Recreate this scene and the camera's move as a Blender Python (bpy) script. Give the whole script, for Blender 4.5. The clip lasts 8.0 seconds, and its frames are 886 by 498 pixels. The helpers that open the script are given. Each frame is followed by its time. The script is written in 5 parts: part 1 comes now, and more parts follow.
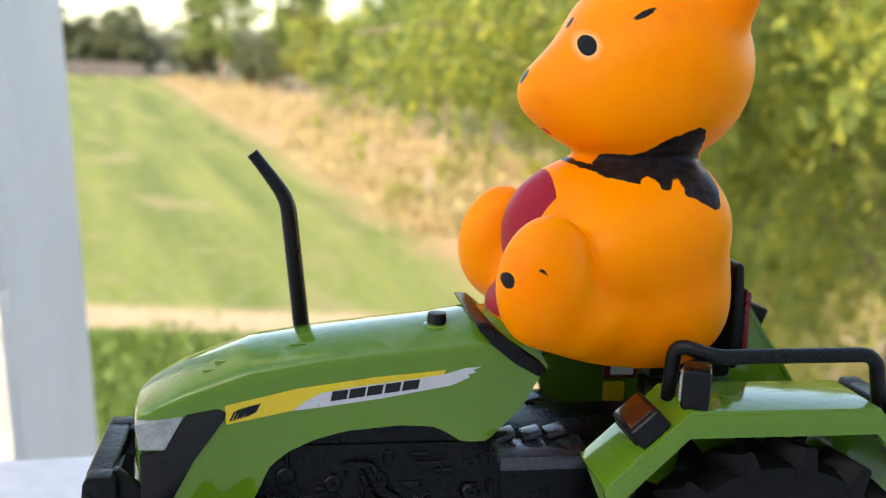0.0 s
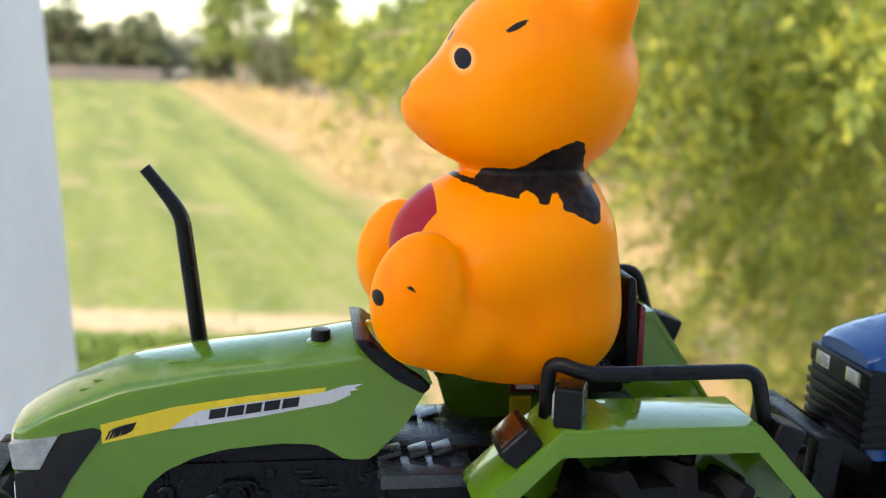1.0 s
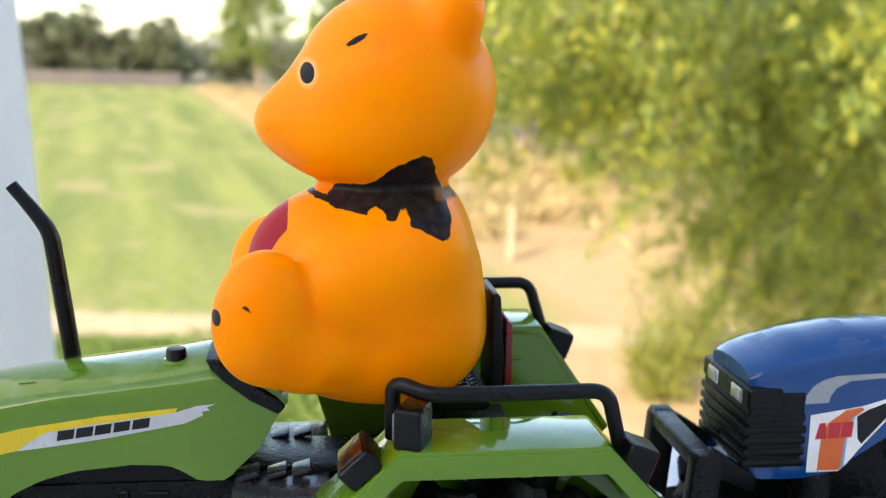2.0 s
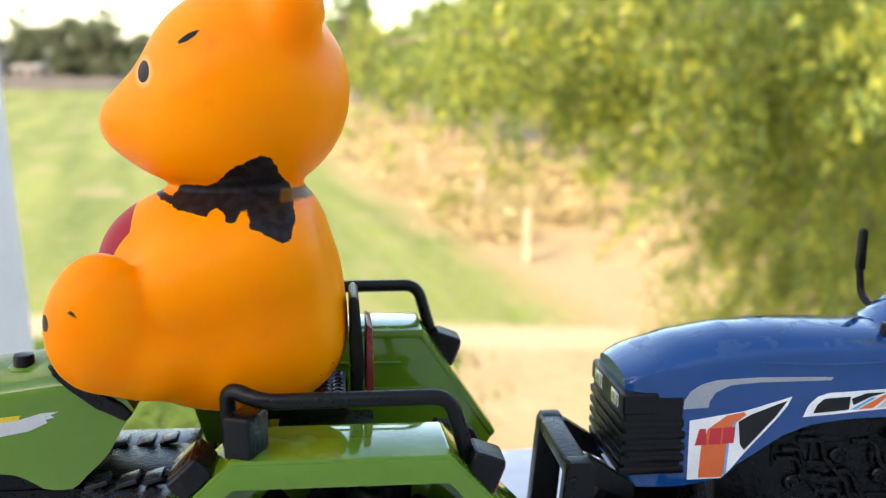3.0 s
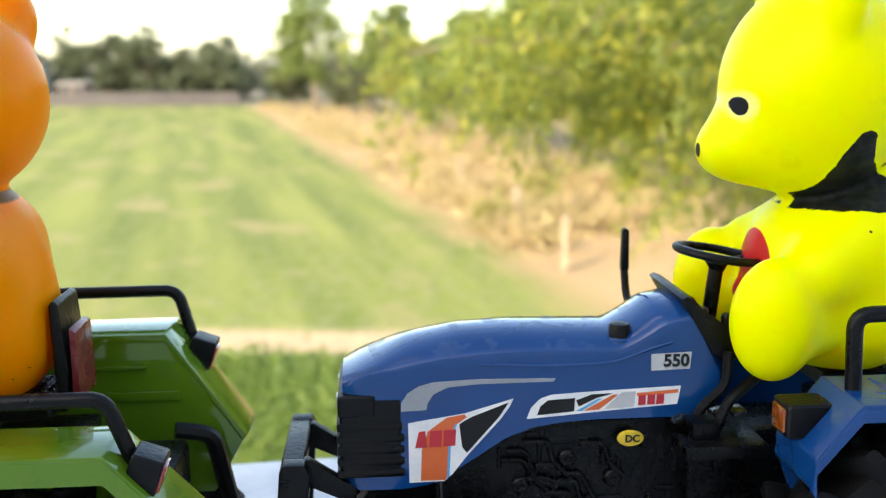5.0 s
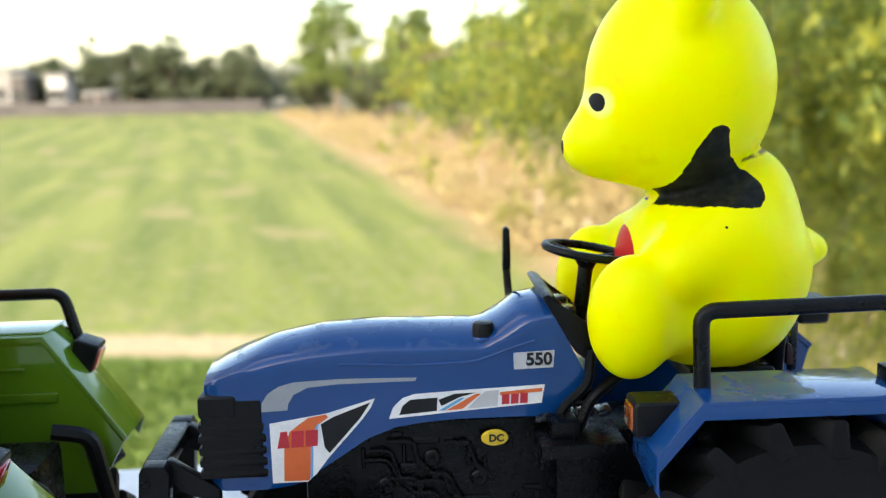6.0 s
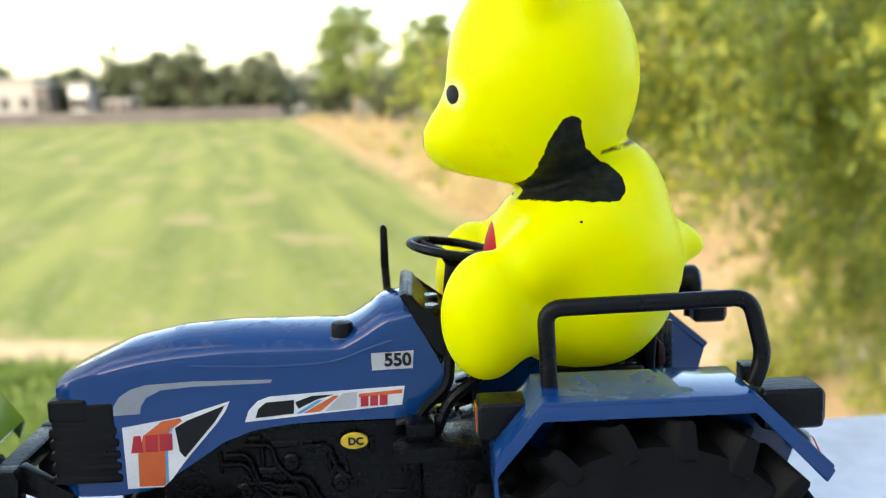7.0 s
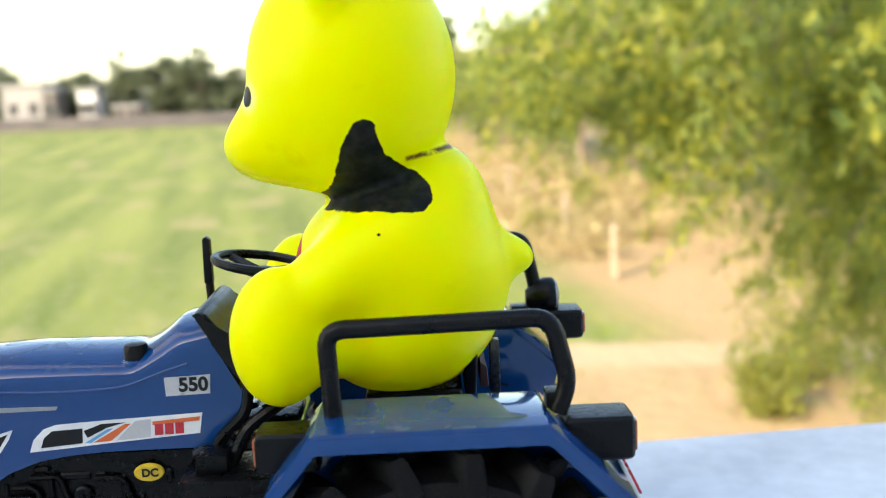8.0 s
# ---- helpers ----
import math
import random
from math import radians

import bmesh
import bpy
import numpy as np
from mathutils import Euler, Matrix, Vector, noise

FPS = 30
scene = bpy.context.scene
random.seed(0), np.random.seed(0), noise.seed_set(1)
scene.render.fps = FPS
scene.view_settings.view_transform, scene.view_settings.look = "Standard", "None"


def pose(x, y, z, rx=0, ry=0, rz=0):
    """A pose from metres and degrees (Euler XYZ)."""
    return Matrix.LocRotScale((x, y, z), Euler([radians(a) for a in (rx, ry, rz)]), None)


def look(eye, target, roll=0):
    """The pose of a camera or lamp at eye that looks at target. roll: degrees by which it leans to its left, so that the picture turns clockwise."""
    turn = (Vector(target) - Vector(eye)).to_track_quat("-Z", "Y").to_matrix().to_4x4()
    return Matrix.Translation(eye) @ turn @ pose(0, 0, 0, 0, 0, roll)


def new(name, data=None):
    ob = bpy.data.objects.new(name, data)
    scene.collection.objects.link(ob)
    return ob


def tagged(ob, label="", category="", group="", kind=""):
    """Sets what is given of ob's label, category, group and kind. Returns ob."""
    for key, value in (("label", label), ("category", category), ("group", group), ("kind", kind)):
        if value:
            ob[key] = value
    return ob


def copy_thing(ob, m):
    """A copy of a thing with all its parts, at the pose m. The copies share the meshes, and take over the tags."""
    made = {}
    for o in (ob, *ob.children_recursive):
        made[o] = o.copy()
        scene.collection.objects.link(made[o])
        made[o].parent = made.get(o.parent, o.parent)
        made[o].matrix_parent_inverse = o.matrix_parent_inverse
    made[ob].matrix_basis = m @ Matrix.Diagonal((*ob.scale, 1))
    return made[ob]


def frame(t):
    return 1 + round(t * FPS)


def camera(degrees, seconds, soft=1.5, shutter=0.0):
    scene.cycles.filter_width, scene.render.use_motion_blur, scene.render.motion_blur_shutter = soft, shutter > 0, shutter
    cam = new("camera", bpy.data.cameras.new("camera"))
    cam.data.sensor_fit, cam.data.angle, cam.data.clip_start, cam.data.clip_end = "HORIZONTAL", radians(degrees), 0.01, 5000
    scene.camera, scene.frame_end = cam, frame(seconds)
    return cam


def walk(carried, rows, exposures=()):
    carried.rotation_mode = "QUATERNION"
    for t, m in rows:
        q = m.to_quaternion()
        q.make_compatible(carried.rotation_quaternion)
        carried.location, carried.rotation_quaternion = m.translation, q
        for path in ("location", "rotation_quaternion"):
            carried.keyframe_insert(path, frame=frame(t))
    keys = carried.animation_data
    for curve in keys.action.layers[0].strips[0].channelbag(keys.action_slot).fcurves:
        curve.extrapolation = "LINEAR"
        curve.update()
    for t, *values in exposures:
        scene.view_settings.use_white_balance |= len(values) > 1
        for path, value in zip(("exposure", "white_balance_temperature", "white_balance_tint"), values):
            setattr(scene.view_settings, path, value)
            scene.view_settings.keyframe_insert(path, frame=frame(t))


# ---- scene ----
cam = camera(47.6, 8.0, soft=1.1)
PATH = [
    (0, (0.01, 0.007, 0.157), (0.03, 1.968, -0.234), 2.3),
    (0.5, (0.024, 0.009, 0.159), (0.025, 1.97, -0.232), 2.0),
    (1, (0.037, 0.01, 0.16), (0.021, 1.971, -0.227), 1.8),
    (1.5, (0.053, 0.012, 0.162), (0.019, 1.974, -0.225), 1.5),
    (2, (0.069, 0.015, 0.163), (0.016, 1.977, -0.222), 1.2),
    (3.5, (0.117, 0.024, 0.162), (0.01, 1.985, -0.215), 0.3),
    (4, (0.133, 0.025, 0.162), (0.006, 1.986, -0.212), -0.1),
    (4.5, (0.149, 0.025, 0.162), (0.0, 1.985, -0.207), -0.3),
    (5, (0.169, 0.026, 0.161), (-0.001, 1.986, -0.201), -0.5),
    (6.5, (0.219, 0.033, 0.158), (-0.02, 1.988, -0.19), -1.7),
    (7, (0.236, 0.039, 0.156), (-0.022, 1.993, -0.187), -2.0),
    (7.5, (0.253, 0.049, 0.155), (-0.017, 2.001, -0.185), -2.2),
    (8, (0.273, 0.06, 0.154), (-0.001, 2.012, -0.183), -2.4),
]
walk(cam, [(t, look(eye, target, roll)) for t, eye, target, roll in PATH],
     exposures=[(0, 1.80, 7300, 11), (1, 1.86, 7300, 11), (2, 1.98, 7300, 11), (3.5, 2.04, 7300, 11), (4.5, 1.94, 7300, 10), (6.5, 1.84, 7300, 8), (8, 1.86, 7300, 8)])

cam.data.dof.use_dof = True
cam.data.dof.focus_distance = 0.195
cam.data.dof.aperture_fstop = 20.0

# ---- sky and sun ----
SUN_EL, SUN_AZ = 33.0, 210.0  # elevation; compass degrees, clockwise from +y
world = bpy.data.worlds.new("world")
scene.world = world
world.use_nodes = True
wn = world.node_tree.nodes
sky = wn.new("ShaderNodeTexSky")
sky.sky_type = "NISHITA"
sky.sun_disc = False
sky.sun_elevation = radians(SUN_EL)
sky.sun_rotation = radians(SUN_AZ)
sky.air_density, sky.dust_density, sky.ozone_density = 1.0, 1.3, 1.0
world.node_tree.links.new(sky.outputs[0], wn["Background"].inputs[0])
wn["Background"].inputs[1].default_value = 0.15
sun = new("sun", bpy.data.lights.new("sun", "SUN"))
sun.data.energy, sun.data.angle, sun.data.color = 1.75, radians(0.6), (1.0, 0.85, 0.66)
sun_dir = Vector((math.sin(radians(SUN_AZ)) * math.cos(radians(SUN_EL)), math.cos(radians(SUN_AZ)) * math.cos(radians(SUN_EL)), math.sin(radians(SUN_EL))))
sun.matrix_world = look(sun_dir * 40, (0, 0, 0))


# ---- materials ----
def mat(name, c1, c2=None, scale=60.0, rough=0.5, metal=0.0, bump=0.0, fine=8.0, contrast=0.35, coat=0.0, spec=0.5, rvar=0.12, island=0.0, thin=0.0):
    """A surface of two mixed tones: patches at `scale`, grain `fine` times finer, roughness and relief that follow both."""
    m = bpy.data.materials.new(name)
    m.use_nodes = True
    t, n = m.node_tree, m.node_tree.nodes
    b = n["Principled BSDF"]
    c2 = c2 or tuple(x * 0.8 for x in c1)
    tc = n.new("ShaderNodeTexCoord")
    na, nb = n.new("ShaderNodeTexNoise"), n.new("ShaderNodeTexNoise")
    na.inputs["Scale"].default_value, nb.inputs["Scale"].default_value = scale, scale * fine
    na.inputs["Detail"].default_value, nb.inputs["Detail"].default_value = 4, 3
    for k in (na, nb):
        t.links.new(tc.outputs["Object"], k.inputs["Vector"])
    add = n.new("ShaderNodeMath")
    add.operation = "MULTIPLY_ADD"
    t.links.new(nb.outputs[0], add.inputs[0])
    add.inputs[1].default_value = 0.4
    t.links.new(na.outputs[0], add.inputs[2])
    ramp = n.new("ShaderNodeMapRange")
    ramp.inputs[1].default_value, ramp.inputs[2].default_value = 0.7 - contrast, 0.7 + contrast
    t.links.new(add.outputs[0], ramp.inputs[0])
    mix = n.new("ShaderNodeMix")
    mix.data_type = "RGBA"
    mix.inputs[6].default_value, mix.inputs[7].default_value = (*c1, 1), (*c2, 1)
    fac = ramp.outputs[0]
    if island:
        geo, ia = n.new("ShaderNodeNewGeometry"), n.new("ShaderNodeMix")
        ia.inputs[0].default_value = island
        t.links.new(fac, ia.inputs[2])
        t.links.new(geo.outputs["Random Per Island"], ia.inputs[3])
        fac = ia.outputs[0]
    t.links.new(fac, mix.inputs[0])
    t.links.new(mix.outputs[2], b.inputs["Base Color"])
    rr = n.new("ShaderNodeMapRange")
    rr.inputs[3].default_value, rr.inputs[4].default_value = max(0.03, rough - rvar), min(1, rough + rvar)
    t.links.new(ramp.outputs[0], rr.inputs[0])
    t.links.new(rr.outputs[0], b.inputs["Roughness"])
    b.inputs["Metallic"].default_value = metal
    b.inputs["Coat Weight"].default_value = coat
    b.inputs["Coat Roughness"].default_value = 0.05
    b.inputs["Coat IOR"].default_value = 1.48
    b.inputs["Specular IOR Level"].default_value = spec
    if thin:
        tr, ms = n.new("ShaderNodeBsdfTranslucent"), n.new("ShaderNodeMixShader")
        t.links.new(mix.outputs[2], tr.inputs[0])
        ms.inputs[0].default_value = thin
        t.links.new(b.outputs[0], ms.inputs[1])
        t.links.new(tr.outputs[0], ms.inputs[2])
        t.links.new(ms.outputs[0], n["Material Output"].inputs[0])
    if bump:
        bp = n.new("ShaderNodeBump")
        bp.inputs["Strength"].default_value = bump
        bp.inputs["Distance"].default_value = 0.15 / scale
        t.links.new(add.outputs[0], bp.inputs["Height"])
        t.links.new(bp.outputs[0], b.inputs["Normal"])
    return m


def dusty(m, tone, amount, scale, low, high):
    """Lays dry water marks over the faces of m that look upwards."""
    t, n = m.node_tree, m.node_tree.nodes
    b = n["Principled BSDF"]
    tc, nz, geo, sep = n.new("ShaderNodeTexCoord"), n.new("ShaderNodeTexNoise"), n.new("ShaderNodeNewGeometry"), n.new("ShaderNodeSeparateXYZ")
    nz.inputs["Scale"].default_value, nz.inputs["Detail"].default_value = scale, 3
    nz.inputs["Distortion"].default_value = 0.6
    t.links.new(tc.outputs["Object"], nz.inputs["Vector"])
    mr, up, mul, mix = n.new("ShaderNodeMapRange"), n.new("ShaderNodeMapRange"), n.new("ShaderNodeMath"), n.new("ShaderNodeMix")
    mr.inputs[1].default_value, mr.inputs[2].default_value, mr.inputs[4].default_value = low, high, amount
    t.links.new(nz.outputs[0], mr.inputs[0])
    t.links.new(geo.outputs["Normal"], sep.inputs[0])
    up.inputs[1].default_value, up.inputs[2].default_value = 0.5, 0.85
    t.links.new(sep.outputs[2], up.inputs[0])
    mul.operation = "MULTIPLY"
    t.links.new(mr.outputs[0], mul.inputs[0])
    t.links.new(up.outputs[0], mul.inputs[1])
    mix.data_type = "RGBA"
    t.links.new(mul.outputs[0], mix.inputs[0])
    t.links.new(b.inputs["Base Color"].links[0].from_socket, mix.inputs[6])
    mix.inputs[7].default_value = (*tone, 1)
    t.links.new(mix.outputs[2], b.inputs["Base Color"])
    ro = n.new("ShaderNodeMath")
    ro.operation = "MULTIPLY_ADD"
    t.links.new(mul.outputs[0], ro.inputs[0])
    ro.inputs[1].default_value = 0.5
    t.links.new(b.inputs["Roughness"].links[0].from_socket, ro.inputs[2])
    t.links.new(ro.outputs[0], b.inputs["Roughness"])
    co = n.new("ShaderNodeMath")
    co.operation = "MULTIPLY_ADD"
    t.links.new(mul.outputs[0], co.inputs[0])
    co.inputs[1].default_value, co.inputs[2].default_value = -1.0, 1.0
    t.links.new(co.outputs[0], b.inputs["Coat Weight"])
    return m


GREEN = dusty(mat("green_enamel", (0.090, 0.185, 0.009), (0.076, 0.162, 0.008), 70, 0.16, coat=1.0, bump=0.02, rvar=0.04, spec=0.05), (0.35, 0.45, 0.3), 0.18, 130, 0.5, 0.75)
BLUE = dusty(mat("blue_enamel", (0.0008, 0.045, 0.185), (0.0008, 0.038, 0.155), 70, 0.16, coat=1.0, bump=0.02, rvar=0.04, spec=0.05), (0.06, 0.10, 0.19), 0.35, 150, 0.575, 0.625)
BLACK = mat("black_plastic", (0.0025, 0.0025, 0.003), (0.0055, 0.005, 0.005), 140, 0.33, bump=0.25, spec=0.2)
RUBBER = mat("tyre_rubber", (0.002, 0.002, 0.002), (0.0055, 0.005, 0.005), 160, 0.5, bump=0.3, spec=0.15)
ENGINE = mat("engine_black", (0.0015, 0.0015, 0.0018), (0.0035, 0.0035, 0.004), 150, 0.28, bump=0.35, spec=0.16)
CHROME = mat("worn_chrome", (0.75, 0.76, 0.78), (0.45, 0.46, 0.48), 220, 0.22, metal=1.0, bump=0.2)
STEEL = mat("shiny_black_steel", (0.03, 0.033, 0.042), (0.006, 0.006, 0.007), 200, 0.26, bump=0.15, contrast=0.3, coat=0.15)
LENS = mat("clear_lens", (0.36, 0.37, 0.36), (0.16, 0.165, 0.165), 320, 0.12, coat=1.0, bump=0.3)
AMBER = mat("amber_lens", (0.34, 0.075, 0.006), (0.2, 0.04, 0.005), 300, 0.15, coat=1.0)
AMBERDARK = mat("dark_amber_lens", (0.06, 0.012, 0.004), (0.025, 0.006, 0.003), 300, 0.2, coat=0.6)
REDLENS = mat("red_lens", (0.55, 0.02, 0.02), (0.35, 0.01, 0.01), 300, 0.15, coat=1.0)
SEATRED = mat("red_seat_edge", (0.18, 0.010, 0.015), (0.11, 0.006, 0.01), 200, 0.3)
YELLOWFILM = mat("yellow_film", (0.62, 0.47, 0.012), (0.54, 0.38, 0.012), 200, 0.3, bump=0.05)
SILVERFILM = mat("silver_film", (0.52, 0.53, 0.55), (0.42, 0.42, 0.43), 260, 0.33, metal=0.25, bump=0.08)
GREYFILM = mat("grey_film", (0.28, 0.30, 0.33), (0.22, 0.24, 0.27), 260, 0.3)
WHITEFILM = mat("white_film", (0.78, 0.78, 0.77), (0.62, 0.63, 0.65), 180, 0.3, contrast=0.2)
REDFILM = mat("red_film", (0.50, 0.018, 0.03), (0.40, 0.014, 0.025), 240, 0.35)
ORANGEFILM = mat("orange_film", (0.66, 0.13, 0.025), (0.55, 0.10, 0.02), 240, 0.33)
BLACKFILM = mat("black_film", (0.006, 0.006, 0.007), (0.012, 0.011, 0.011), 240, 0.35, spec=0.25)
LIGHTBLUEFILM = mat("light_blue_film", (0.10, 0.35, 0.60), (0.08, 0.28, 0.5), 240, 0.33)
BADGE = mat("yellow_badge", (0.72, 0.50, 0.02), (0.60, 0.38, 0.02), 300, 0.3)
WHITEWASH = mat("white_limewash", (0.71, 0.705, 0.70), (0.57, 0.57, 0.57), 5, 0.75, bump=0.25, fine=14, spec=0.25)
MARBLE = mat("ledge_marble", (0.70, 0.71, 0.73), (0.50, 0.51, 0.53), 14, 0.42, bump=0.06, fine=9, contrast=0.2)
WALL = mat("plain_plaster", (0.80, 0.78, 0.75), (0.72, 0.70, 0.67), 2, 0.85, bump=0.2, fine=20)
BARK = mat("bark", (0.34, 0.27, 0.19), (0.18, 0.14, 0.10), 6, 0.9, bump=0.6)
PALEPOST = mat("pale_concrete", (0.46, 0.36, 0.25), (0.37, 0.29, 0.2), 5, 0.85, bump=0.3)
LEAF_A = mat("leaf_green", (0.085, 0.145, 0.04), (0.30, 0.36, 0.09), 0.5, 0.5, island=0.6, fine=6, thin=0.4)
LEAF_B = mat("leaf_yellow_green", (0.11, 0.15, 0.03), (0.44, 0.43, 0.08), 0.5, 0.5, island=0.6, fine=6, thin=0.4)
LEAF_FAR = mat("leaf_dark", (0.08, 0.105, 0.06), (0.15, 0.175, 0.085), 0.2, 0.6, island=0.6, thin=0.3)
# sunlit brightness of the boughs is put into this yellow-green colour
LEAF_SUN = mat("leaf_sunlit_yellow_green", (0.13, 0.21, 0.04), (0.69, 0.64, 0.095), 3.0, 0.45, island=0.65, fine=6, thin=0.5)
LEAF_SOFT = mat("leaf_soft_green", (0.085, 0.16, 0.04), (0.43, 0.49, 0.115), 3.0, 0.5, island=0.6, fine=6, thin=0.5)
# air haze is put into this leaf colour: a paler, greyer green
LEAF_HAZE = mat("leaf_haze_tint", (0.20, 0.225, 0.17), (0.27, 0.29, 0.20), 0.2, 0.7, island=0.6, thin=0.3)
LEAF_DRY = mat("leaf_dry_yellow", (0.22, 0.22, 0.05), (0.46, 0.42, 0.12), 0.5, 0.55, island=0.6, fine=6, thin=0.4)
LEAF_GRASS = mat("grass_blade", (0.10, 0.18, 0.03), (0.20, 0.27, 0.06), 0.6, 0.55, island=0.5, thin=0.3)
SCRUB = mat("dry_scrub", (0.58, 0.42, 0.24), (0.36, 0.34, 0.13), 0.35, 0.7, island=0.35, thin=0.3)
FARWALL = mat("grey_boundary_wall", (0.13, 0.115, 0.11), (0.08, 0.075, 0.075), 0.3, 0.9)
FARHOUSE = mat("pale_house_wall", (0.36, 0.345, 0.335), (0.26, 0.25, 0.245), 0.3, 0.9)
PALEWALL = mat("white_house_wall", (0.62, 0.61, 0.60), (0.5, 0.49, 0.48), 0.3, 0.9)
DARKGLASS = mat("dark_opening", (0.05, 0.055, 0.06), (0.03, 0.03, 0.035), 1, 0.3)


def ground_material():
    m = bpy.data.materials.new("field_and_dry_earth")
    m.use_nodes = True
    t, n = m.node_tree, m.node_tree.nodes
    b = n["Principled BSDF"]
    b.inputs["Roughness"].default_value = 0.95
    b.inputs["Specular IOR Level"].default_value = 0.1
    tc, sep = n.new("ShaderNodeTexCoord"), n.new("ShaderNodeSeparateXYZ")
    t.links.new(tc.outputs["Object"], sep.inputs[0])

    def math_node(op, a, bb, c=None):
        k = n.new("ShaderNodeMath")
        k.operation = op
        for i, v in enumerate((a, bb, c)):
            if v is None:
                continue
            if isinstance(v, (int, float)):
                k.inputs[i].default_value = v
            else:
                t.links.new(v, k.inputs[i])
        return k.outputs[0]

    def noise_node(scale, detail=4, stretch=None):
        k = n.new("ShaderNodeTexNoise")
        k.inputs["Scale"].default_value, k.inputs["Detail"].default_value = scale, detail
        if stretch:
            mp = n.new("ShaderNodeMapping")
            mp.vector_type = "TEXTURE"
            mp.inputs["Scale"].default_value = stretch
            mp.inputs["Rotation"].default_value = (0, 0, radians(19))
            t.links.new(tc.outputs["Object"], mp.inputs[0])
            t.links.new(mp.outputs[0], k.inputs["Vector"])
        else:
            t.links.new(tc.outputs["Object"], k.inputs["Vector"])
        return k.outputs[0]

    def step(v, lo, hi):
        k = n.new("ShaderNodeMapRange")
        k.inputs[1].default_value, k.inputs[2].default_value = lo, hi
        t.links.new(v, k.inputs[0])
        return k.outputs[0]

    def mix(f, a, bb):
        k = n.new("ShaderNodeMix")
        k.data_type = "RGBA"
        t.links.new(f, k.inputs[0])
        for i, v in ((6, a), (7, bb)):
            if isinstance(v, tuple):
                k.inputs[i].default_value = (*v, 1)
            else:
                t.links.new(v, k.inputs[i])
        return k.outputs[2]

    big, fine = noise_node(0.35), noise_node(2.5)
    rows = noise_node(0.22, 3, (0.35, 4.5, 1))
    grass = mix(step(rows, 0.35, 0.65), (0.125, 0.17, 0.04), (0.27, 0.30, 0.075))
    grass = mix(step(fine, 0.4, 0.75), grass, (0.24, 0.255, 0.11))
    bare = noise_node(0.30, 5, (0.8, 1.5, 1))
    grass = mix(step(bare, 0.55, 0.72), grass, (0.37, 0.31, 0.16))
    dry = mix(step(big, 0.35, 0.65), (0.50, 0.35, 0.195), (0.42, 0.29, 0.155))
    dry = mix(step(fine, 0.5, 0.8), dry, (0.36, 0.31, 0.145))
    # the field ends on its right along a slanting line, and in front along a beaten path
    side = math_node("MULTIPLY_ADD", sep.outputs[1], 0.348, sep.outputs[0])
    side = math_node("MULTIPLY_ADD", big, 3.0, side)
    col = mix(step(side, 8.3, 10.0), grass, dry)
    near = math_node("MULTIPLY_ADD", fine, 0.8, sep.outputs[1])
    col = mix(step(near, 16.6, 17.0), (0.50, 0.385, 0.235), col)
    bank = mix(step(big, 0.35, 0.65), (0.09, 0.15, 0.03), (0.17, 0.22, 0.05))
    bank = mix(step(math_node("MULTIPLY_ADD", big, 2.0, sep.outputs[0]), -0.1, 0.9), bank, dry)
    col = mix(step(near, 15.3, 15.7), bank, col)
    col = mix(step(sep.outputs[1], 112, 114), col, (0.22, 0.20, 0.14))
    t.links.new(col, b.inputs["Base Color"])
    bp = n.new("ShaderNodeBump")
    bp.inputs["Strength"].default_value, bp.inputs["Distance"].default_value = 0.6, 0.15
    t.links.new(fine, bp.inputs["Height"])
    t.links.new(bp.outputs[0], b.inputs["Normal"])
    return m


# ---- building tools ----
def finish(bm, name, material, angle=35):
    bmesh.ops.recalc_face_normals(bm, faces=bm.faces)
    me = bpy.data.meshes.new(name)
    bm.to_mesh(me)
    bm.free()
    me.polygons.foreach_set("use_smooth", [True] * len(me.polygons))
    me.set_sharp_from_angle(angle=radians(angle))
    me.materials.append(material)
    return me


LEDGE_Z = 24.0  # mm


def part(name, bm, material, parent, label="", angle=35):
    """A part of a toy, drawn in millimetres over the datum; the toy's own origin is on the ledge."""
    bmesh.ops.translate(bm, verts=bm.verts, vec=(0, 0, -LEDGE_Z))
    bmesh.ops.scale(bm, verts=bm.verts, vec=(0.001, 0.001, 0.001))
    ob = new(name, finish(bm, name, material, angle))
    ob.parent = parent
    return tagged(ob, label)


def soften(bm, geom_edges, width, seg=2):
    if width > 0:
        bmesh.ops.bevel(bm, geom=geom_edges, offset=width, segments=seg, profile=0.6, affect="EDGES", clamp_overlap=True)


def box(bm, x0, x1, y0, y1, z0, z1, bev=0.4, seg=2, turn=None):
    m = Matrix.Translation(((x0 + x1) / 2, (y0 + y1) / 2, (z0 + z1) / 2))
    if turn:
        m = m @ Euler([radians(a) for a in turn]).to_matrix().to_4x4()
    m = m @ Matrix.Diagonal((abs(x1 - x0), abs(y1 - y0), abs(z1 - z0), 1))
    vs = bmesh.ops.create_cube(bm, size=1, matrix=m)["verts"]
    soften(bm, list({e for v in vs for e in v.link_edges}), bev, seg)
    return bm


def prism(bm, pts, y0, y1, bev=0.4, seg=2):
    """A side outline (x, z) drawn out from y0 to y1."""
    a = [bm.verts.new((x, y0, z)) for x, z in pts]
    b = [bm.verts.new((x, y1, z)) for x, z in pts]
    fs = [bm.faces.new(a), bm.faces.new(b[::-1])]
    k = len(pts)
    fs += [bm.faces.new((a[i], b[i], b[(i + 1) % k], a[(i + 1) % k])) for i in range(k)]
    soften(bm, list({e for f in fs for e in f.edges}), bev, seg)
    return bm


